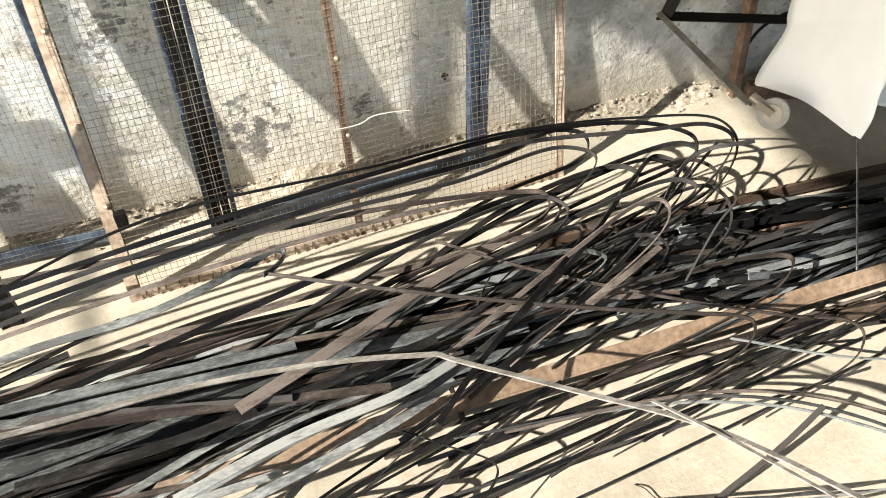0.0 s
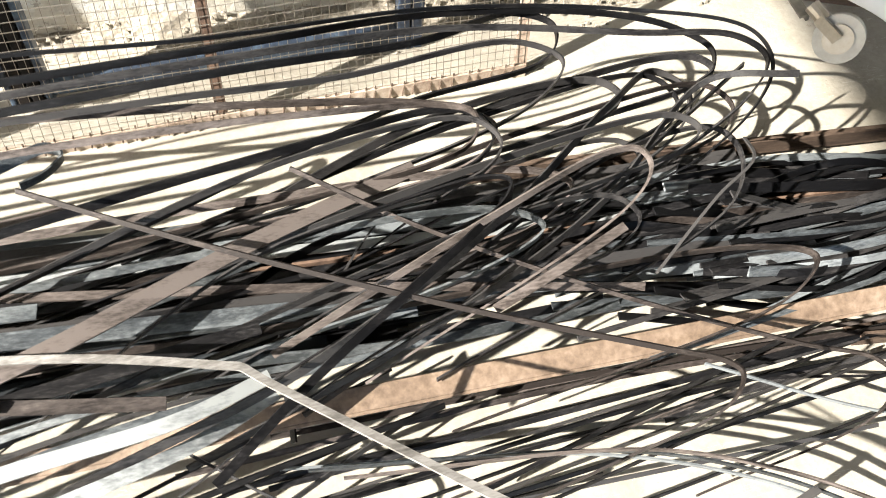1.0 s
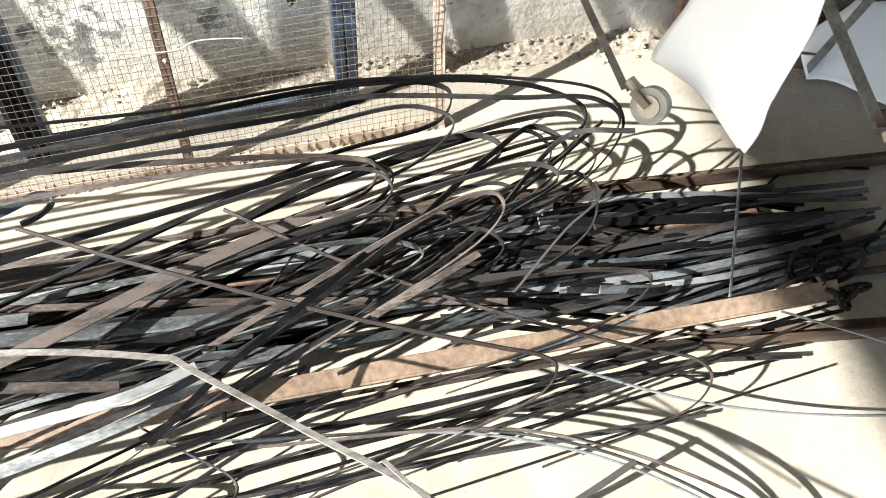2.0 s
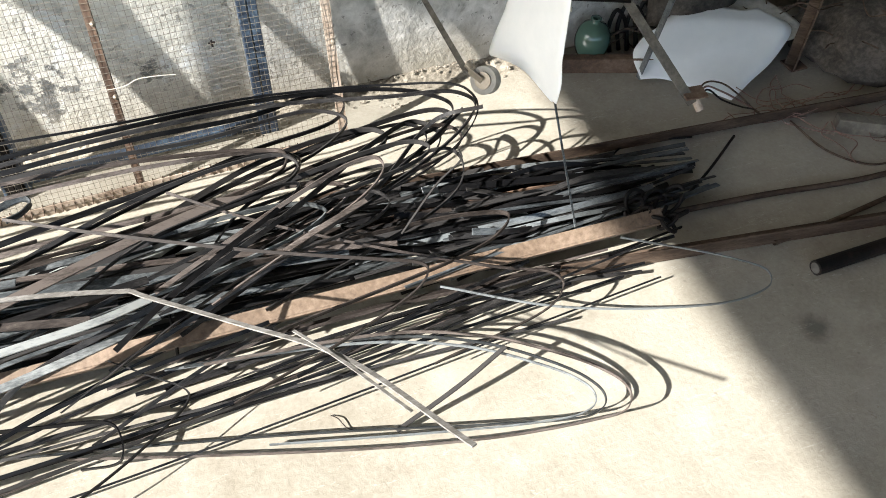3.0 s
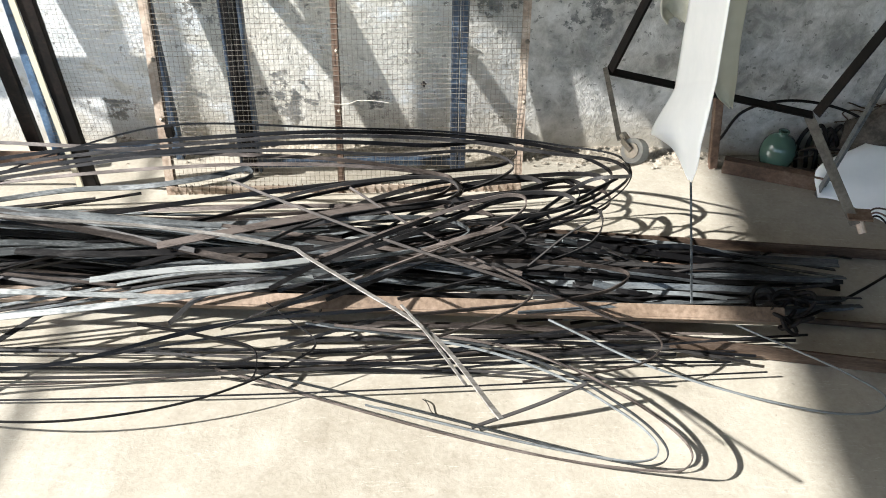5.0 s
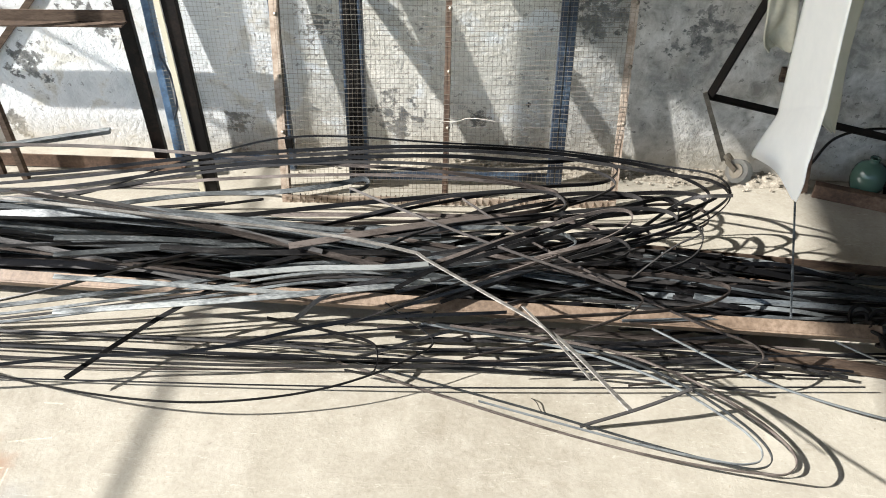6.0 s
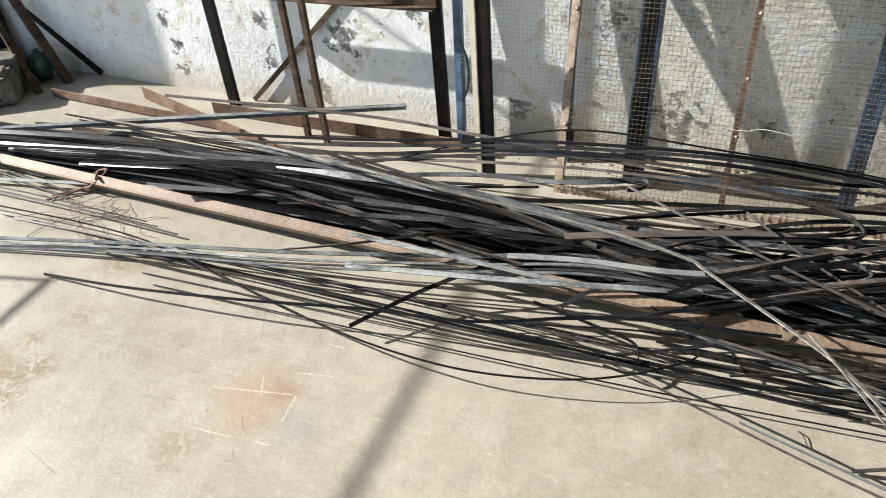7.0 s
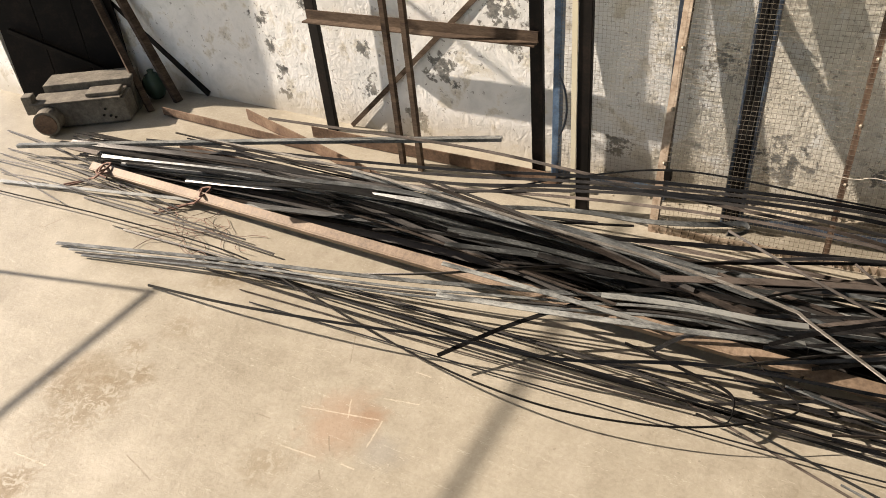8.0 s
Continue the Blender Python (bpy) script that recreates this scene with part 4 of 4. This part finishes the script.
strip([(-0.9, 1.9, 0.12), (-0.064, 1.952, 0.219), (0.372, 1.955, 0.258), (0.694, 1.956, 0.258), (0.9, 1.966, 0.222), (0.956, 1.925, 0.217), (0.92, 1.885, 0.201), (0.493, 1.857, 0.147)], 0.009, 0.003, (30, 60, 90, 90), BROWN, "greyish brown flat bar with a hooked end")
strip([(0.255, 1.529, 0.089), (0.347, 1.545, 0.168), (0.629, 1.615, 0.219), (0.916, 1.767, 0.23), (1.141, 1.939, 0.212), (1.268, 2.025, 0.173), (1.319, 1.988, 0.151), (1.276, 1.925, 0.139), (0.9, 1.765, 0.105)], 0.0116, 0.003, (50, 60, 90), STEEL, "dark flat bar running slantwise across the heap")
strip([(0.507, 1.608, 0.129), (0.857, 1.74, 0.169), (1.14, 1.88, 0.171), (1.299, 1.884, 0.192), (1.319, 1.833, 0.191), (1.279, 1.762, 0.17), (0.799, 1.614, 0.105)], 0.0095, 0.003, (60, 90, 90), STEEL, "dark flat bar with a hairpin end")
strip([(0.624, 1.605, 0.105), (0.917, 1.719, 0.169), (1.233, 1.895, 0.192), (1.37, 1.965, 0.233)], 0.0109, 0.003, (80, 85, 85), STEEL)
strip([(0.479, 1.575, 0.089), (0.828, 1.671, 0.168), (1.085, 1.793, 0.19), (1.289, 1.935, 0.243), (1.381, 1.875, 0.303)], 0.0095, 0.003, (60, 60), STEEL)
strip([(-0.21, 1.763, 0.107), (0.594, 1.708, 0.153), (1.289, 1.689, 0.161), (1.364, 1.655, 0.165), (1.309, 1.611, 0.153), (0.798, 1.538, 0.12)], 0.0116, 0.003, (60, 90, 90, 80), BROWN, "greyish brown hairpin-bent flat bar on the heap")
strip([(0.09, 1.919, 0.124), (0.593, 1.894, 0.171), (0.982, 1.854, 0.201), (1.043, 1.824, 0.191), (0.982, 1.783, 0.17), (0.291, 1.72, 0.13)], 0.0116, 0.003, (40, 80, 90, 80), BROWN, "greyish brown hairpin-bent flat bar on the heap")
strip([(-0.112, 1.818, 0.124), (0.491, 1.813, 0.181), (0.92, 1.784, 0.22), (0.972, 1.753, 0.21), (0.9, 1.723, 0.189), (0.189, 1.639, 0.13)], 0.0109, 0.003, (40, 80, 90, 80), BRIGHT, "pale hairpin-bent flat bar on the heap")
strip([(0.336, 1.908, 0.243), (0.523, 1.794, 0.252), (0.819, 1.636, 0.259), (1.037, 1.531, 0.268), (1.095, 1.506, 0.266), (1.112, 1.487, 0.264), (1.09, 1.46, 0.252), (0.951, 1.439, 0.186), (0.698, 1.413, 0.104)], 0.0068, 0.003, (55, 60, 85, 90), BROWN, "narrow pinkish grey hairpin-bent bar lying on top")
strip([(0.66, 1.884, 0.242), (0.808, 1.787, 0.21), (1.061, 1.651, 0.168), (1.296, 1.55, 0.128), (1.407, 1.506, 0.116), (1.422, 1.478, 0.111), (1.385, 1.441, 0.096), (1.1, 1.402, 0.058)], 0.0061, 0.003, (55, 60, 85, 90), BROWN, "narrow pinkish grey hairpin-bent bar lying on top")
strip([(1.166, 1.557, 0.104), (1.401, 1.451, 0.065), (1.653, 1.381, 0.04), (1.829, 1.356, 0.03), (1.919, 1.373, 0.03), (1.936, 1.408, 0.03), (1.867, 1.453, 0.05), (1.629, 1.582, 0.074)], 0.0051, 0.0025, (80,), GREY, "narrow grey bar bent back in a wide bow on the floor")
strip([(0.618, 1.54, 0.089), (1.013, 1.468, 0.104), (1.181, 1.399, 0.104), (1.297, 1.329, 0.088), (1.375, 1.266, 0.069), (1.397, 1.225, 0.061), (1.39, 1.202, 0.058), (1.359, 1.19, 0.054), (1.3, 1.199, 0.05), (1.137, 1.255, 0.03), (0.857, 1.342, 0.02), (0.518, 1.429, 0.02), (0.181, 1.508, 0.02)], 0.0066, 0.0025, (85,), GREY, "narrow grey bar bent back in a wide bow on the floor")
strip([(0.657, 1.515, 0.112), (1.036, 1.46, 0.119), (1.191, 1.394, 0.127), (1.295, 1.333, 0.119), (1.396, 1.266, 0.096), (1.439, 1.219, 0.08), (1.438, 1.19, 0.076), (1.413, 1.168, 0.073), (1.351, 1.176, 0.058), (1.183, 1.211, 0.035), (0.961, 1.271, 0.02), (0.628, 1.369, 0.02), (0.349, 1.458, 0.02)], 0.0071, 0.0025, (85,), BROWN, "narrow grey bar bent back in a wide bow on the floor")
strip([(0.578, 1.556, 0.073), (0.989, 1.474, 0.088), (1.18, 1.395, 0.088), (1.285, 1.329, 0.077), (1.353, 1.273, 0.069), (1.377, 1.233, 0.065), (1.371, 1.209, 0.061), (1.335, 1.197, 0.058), (1.255, 1.21, 0.05), (1.078, 1.261, 0.03), (0.741, 1.354, 0.02)], 0.0062, 0.0025, (85,), GREY, "narrow grey bar bent back in a wide bow on the floor")
strip([(1.239, 1.366, 0.103), (1.138, 1.337, 0.065), (0.985, 1.305, 0.012)], 0.0109, 0.003, (20,), STEEL, "short dark bar end standing out of the heap")
strip([(-2.927, 1.384, 0.02), (-2.385, 1.417, 0.02), (-1.753, 1.453, 0.03), (-1.138, 1.452, 0.04), (-0.73, 1.358, 0.06), (-0.398, 1.284, 0.067), (-0.116, 1.251, 0.066), (0.116, 1.258, 0.065), (0.378, 1.318, 0.073), (0.55, 1.404, 0.088), (0.62, 1.462, 0.102), (0.546, 1.535, 0.104), (0.481, 1.59, 0.105)], 0.0048, 0.003, (70,), STEEL, "thin dark bar sweeping over the floor in front of the heap")
strip([(-1.345, 1.231, 0.01), (-0.991, 1.236, 0.05), (-0.582, 1.275, 0.087), (-0.248, 1.34, 0.098), (0.061, 1.386, 0.105), (0.388, 1.507, 0.112), (0.799, 1.576, 0.112)], 0.0082, 0.003, (60,), STEEL, "thin dark bar sweeping over the floor in front of the heap")
strip([(-0.274, 1.304, 0.057), (-0.137, 1.464, 0.082), (-0.009, 1.554, 0.122), (0.106, 1.643, 0.146), (0.388, 1.752, 0.17)], 0.0122, 0.003, (25,), STEEL, "dark bar end jutting out over the floor")
strip([(0.179, 1.524, 0.089), (0.348, 1.49, 0.089), (0.467, 1.463, 0.081), (0.48, 1.447, 0.068), (0.475, 1.396, 0.05), (0.402, 1.406, 0.04)], 0.0082, 0.003, (80,), STEEL, "dark bar end curled into a hook")
strip([(-2.479, 1.479, 0.01), (-1.774, 1.613, 0.03), (-1.268, 1.697, 0.05), (-0.67, 1.728, 0.117)], 0.0163, 0.003, (5,), BRIGHT, "pale flat bar lying on the floor")
strip([(-1.702, 1.254, 0.012), (-1.123, 1.379, 0.04), (-0.496, 1.445, 0.094), (-0.002, 1.532, 0.138), (0.354, 1.605, 0.161), (0.799, 1.667, 0.113), (1.101, 1.684, 0.066)], 0.0082, 0.003, (10, 20), GREY, "greyish flat bar low along the heap")
strip([(-1.855, 1.269, 0.012), (-1.157, 1.417, 0.04), (-0.531, 1.502, 0.095), (-0.027, 1.595, 0.139), (0.337, 1.673, 0.162), (0.799, 1.667, 0.113), (1.101, 1.684, 0.066)], 0.0136, 0.003, (10, 20), BRIGHT, "pale bluish flat bar low along the heap")
strip([(-1.777, 1.261, 0.012), (-1.14, 1.398, 0.04), (-0.513, 1.472, 0.095), (-0.014, 1.563, 0.138), (0.346, 1.638, 0.161), (0.799, 1.667, 0.113), (1.101, 1.684, 0.066)], 0.0082, 0.003, (10, 20), BRIGHT, "pale bluish flat bar low along the heap")
strip([(-1.736, 1.257, 0.012), (-1.129, 1.386, 0.04), (-0.504, 1.457, 0.094), (-0.007, 1.545, 0.138), (0.351, 1.617, 0.161), (0.799, 1.667, 0.113), (1.101, 1.684, 0.066)], 0.0061, 0.003, (10, 20), STEEL, "dark flat bar low along the heap")
strip([(-0.403, 1.6, 0.198), (-0.049, 1.66, 0.202), (0.314, 1.717, 0.191), (0.607, 1.803, 0.17)], 0.015, 0.003, (15,), BRIGHT, "pale bluish flat bar in the heap")
strip([(-0.354, 1.453, 0.133), (0.074, 1.493, 0.169), (0.489, 1.564, 0.188), (0.597, 1.616, 0.168)], 0.0163, 0.003, (15,), BRIGHT, "pale bluish flat bar in the heap")
strip([(-0.407, 1.633, 0.229), (-0.118, 1.658, 0.223), (0.122, 1.692, 0.191)], 0.0163, 0.003, (15,), BRIGHT, "pale bluish flat bar in the heap")
strip([(-0.38, 1.539, 0.176), (-0.015, 1.54, 0.171), (0.27, 1.553, 0.153)], 0.0136, 0.003, (15,), BRIGHT, "pale bluish flat bar in the heap")
strip([(0.228, 1.637, 0.241), (0.39, 1.696, 0.241), (0.594, 1.793, 0.221), (0.832, 1.893, 0.191)], 0.022, 0.003, (8,), BROWN, "reddish brown flat bar across the heap")
strip([(0.111, 1.515, 0.24), (0.303, 1.557, 0.24), (0.494, 1.579, 0.239), (0.594, 1.612, 0.229)], 0.0163, 0.003, (10,), BRIGHT, "wide pale bluish flat bar in the heap")
strip([(-0.116, 1.628, 0.223), (0.09, 1.625, 0.221), (0.318, 1.645, 0.22), (0.591, 1.69, 0.199)], 0.0177, 0.003, (10,), STEEL)
strip([(-0.9, 1.75, 0.12), (-0.147, 1.928, 0.175), (0.109, 1.922, 0.204), (0.294, 1.966, 0.214), (0.364, 1.99, 0.219), (0.379, 1.982, 0.21), (0.359, 1.964, 0.201), (0.328, 1.944, 0.205)], 0.015, 0.003, (15, 30, 80, 85), BRIGHT, "pale flat bar with a curled end")
strip([(-2.593, 1.672, 0.05), (-1.603, 1.942, 0.12), (-0.518, 2.224, 0.2)], 0.022, 0.014, (0,), BRIGHT, "pale square-cut hollow bar resting across the heap")
strip([(1.118, 1.674, 0.169), (1.226, 1.748, 0.22), (1.299, 1.792, 0.234), (1.312, 1.837, 0.222)], 0.0041, 0.003, (0,), STEEL, "thin grey bent wire on the heap")

strip([(0.83, 1.385, 0.316), (0.885, 1.3, 0.327), (0.965, 1.145, 0.357)], 0.006, 0.002, (-12,), DULL, "thin pale strip lying along the bent bar")
strip([(0.524, 1.502, 0.239), (0.62, 1.575, 0.25), (0.76, 1.665, 0.262), (0.86, 1.73, 0.262), (0.92, 1.775, 0.262), (0.93, 1.8, 0.262), (0.9, 1.815, 0.255), (0.6, 1.78, 0.22)], 0.0105, 0.003, (20, 35, 70, 80), STEEL, "dark flat bar with a free cut end and a hooked end")
strip([(0.6, 1.65, 0.2), (0.9, 1.75, 0.27), (1.06, 1.8, 0.29), (1.105, 1.795, 0.29), (1.11, 1.77, 0.285), (1.07, 1.73, 0.27), (0.7, 1.6, 0.18)], 0.009, 0.003, (40, 80, 90, 70), BROWN, "greyish brown hairpin-bent flat bar on the heap")
strip([(0.86, 1.63, 0.25), (0.94, 1.655, 0.265), (1.05, 1.7, 0.268)], 0.012, 0.003, (10,), BROWN, "short greyish brown bar end on the heap")

# the mass of the heap
rng = random.Random(7)


def pick(r):
    return r.choice((STEEL, STEEL, STEEL, BROWN, BROWN, GREY, STEEL, BRIGHT))


def named(mat):
    return {"mill_scale_steel": "dark steel flat bar lying loose in the heap", "browned_steel": "brownish steel flat bar lying loose in the heap", "grey_steel": "bluish grey steel flat bar lying loose in the heap", "bluish_steel": "pale bluish flat bar lying loose in the heap"}[mat.name]


def crest(y):
    """How high the heap lies at that depth."""
    return 0.27 - 0.2 * min(1, max(0, (y - 1.74) / 0.22))


for i in range(86):
    x0, x1 = rng.uniform(-2.45, -1.2), rng.uniform(0.2, 1.85)
    s, h = rng.random() ** 1.2, rng.random() ** 1.2
    e = min(1, max(0, s + rng.uniform(-0.45, 0.45)))
    mid = 1.70 + 0.27 * (0.6 * s + 0.4 * e)
    ys = (1.70 + 0.20 * s, mid, 1.72 + 0.20 * e)
    zs = (0.006 + 0.07 * h, 0.012 + (crest(mid) - 0.02) * h, 0.012 + 0.13 * rng.random() * h)
    pts = [(x0 + (x1 - x0) * k, y, z) for k, y, z in zip((0, 0.5, 1), ys, zs)]
    m = pick(rng)
    if x1 > 1.45 and ys[2] > 1.87:
        continue
    strip(pts, rng.choice((0.012, 0.016, 0.019, 0.022, 0.026)), 0.003, (rng.uniform(-25, 45), rng.uniform(-25, 50)), m, named(m), 8)
# shorter bars lying aslant on it
for i in range(44):
    x, s = rng.uniform(-1.2, 1.2), rng.random()
    y, z, a, n = 1.66 + 0.27 * s, crest(1.66 + 0.27 * s) * rng.uniform(0.45, 1.0), radians(rng.choice((rng.uniform(6, 26), rng.uniform(-14, 4)))), rng.uniform(0.35, 0.8)
    d = Vector((math.cos(a), math.sin(a), rng.uniform(-0.06, 0.06))) * n
    m = pick(rng) if abs(a) < 0.2 else STEEL
    pts = [Vector((x, y, z)) - d, Vector((x, y, z + 0.015)), Vector((x, y, z)) + d]
    if max(p[1] for p in pts) > 2.04 or min(p[1] for p in pts) < 1.56 or max(p[0] for p in pts) > 1.15:
        continue
    strip(pts, rng.choice((0.008, 0.012, 0.016, 0.021)), 0.003, (rng.uniform(-20, 50), rng.uniform(-20, 50)), m, named(m), 6)
# thin ones on the floor in front
for i in range(9):
    x0, x1 = rng.uniform(-1.85, -0.6), rng.uniform(0.8, 1.85)
    s = rng.random()
    ys = (1.27 + 0.24 * s, 1.37 + 0.15 * s + rng.uniform(-0.03, 0.03), 1.43 + 0.18 * rng.random())
    zs = (0.006, 0.008 + 0.05 * rng.random(), 0.008 + 0.04 * rng.random())
    pts = [(x0 + (x1 - x0) * k, y, z) for k, y, z in zip((0, 0.55, 1), ys, zs)]
    m = rng.choice((STEEL, STEEL, BROWN))
    strip(pts, rng.choice((0.003, 0.004, 0.006, 0.008)), 0.0025, (rng.uniform(30, 85),), m, "narrow dark bar low at the front of the heap", 8)
for i in range(5):
    x, y, a, n = rng.uniform(0.4, 1.4), rng.uniform(1.46, 1.58), radians(rng.uniform(8, 24)), rng.uniform(0.2, 0.42)
    d = Vector((math.cos(a), math.sin(a), 0.03)) * n
    c = Vector((x, y, 0.05))
    strip([c - d, c + Vector((0, 0, 0.015)), c + d], rng.choice((0.005, 0.008)), 0.0025, (60,), STEEL, "narrow dark bar low at the front of the heap", 6)
# hairpin ends towards the caster
for i in range(10):
    x, y, z = rng.uniform(0.85, 1.36), rng.uniform(1.72, 2.02), rng.uniform(0.13, 0.26)
    r, back_x = rng.uniform(0.02, 0.05), rng.uniform(-0.6, 0.5)
    m = rng.choice((STEEL, BROWN, STEEL))
    strip([(back_x, y - 0.14, z * 0.6), (x - 0.3, y + r - 0.03, z), (x - 0.03, y + r, z), (x, y, z - 0.005), (x - 0.04, y - r, z - 0.01), (x - 0.35, y - r - 0.06, z - 0.03), (back_x + 0.2, y - 0.25, z * 0.5)],
          rng.choice((0.009, 0.011, 0.013)), 0.0025, (50, 85, 90, 90, 60), m, "narrow bar with a hairpin end in the heap", 8)
# dark ends beyond the sunlight
for i in range(75):
    x0, x1, y = rng.uniform(0.95, 1.35), rng.uniform(1.55, 2.0), 1.62 + 0.27 * rng.random()
    strip([(x0, y + rng.uniform(-0.05, 0.06), rng.uniform(0.02, 0.13)), ((x0 + x1) / 2, y, rng.uniform(0.02, 0.1)), (x1, 1.69 + 0.6 * (y - 1.68) + 0.03, rng.uniform(0.01, 0.07))], rng.choice((0.008, 0.012, 0.016)), 0.003, (rng.uniform(-20, 60),), rng.choice((STEEL, GREY, STEEL)), "dark steel bar end in the shaded part of the heap", 6)
# low dark bars in the shade of the long angle iron
for i in range(10):
    x0, x1, y = rng.uniform(0.45, 1.2), rng.uniform(1.5, 1.8), rng.uniform(1.525, 1.6)
    strip([(x0, y + rng.uniform(-0.03, 0.03), 0.012), ((x0 + x1) / 2, y, rng.uniform(0.02, 0.05)), (x1, y + rng.uniform(-0.04, 0.03), 0.01 + 0.03 * rng.random())], rng.choice((0.004, 0.006, 0.008)), 0.003, (rng.uniform(0, 60),), rng.choice((STEEL, STEEL, BROWN)), "dark steel bar low beside the long angle iron", 6)
# loose thin wires at the far end
for i in range(14):
    x0, y0 = rng.uniform(-2.9, -2.0), rng.uniform(1.5, 1.95)
    n, a = rng.uniform(0.5, 1.2), radians(rng.uniform(-9, 4))
    strip([(x0, y0, 0.008), (x0 + n / 2 * math.cos(a), y0 + n / 2 * math.sin(a), 0.03), (x0 + n * math.cos(a), y0 + n * math.sin(a), 0.02)], rng.choice((0.004, 0.005, 0.007)), 0.0025, (20,), STEEL, "thin loose bar end on the floor", 6)
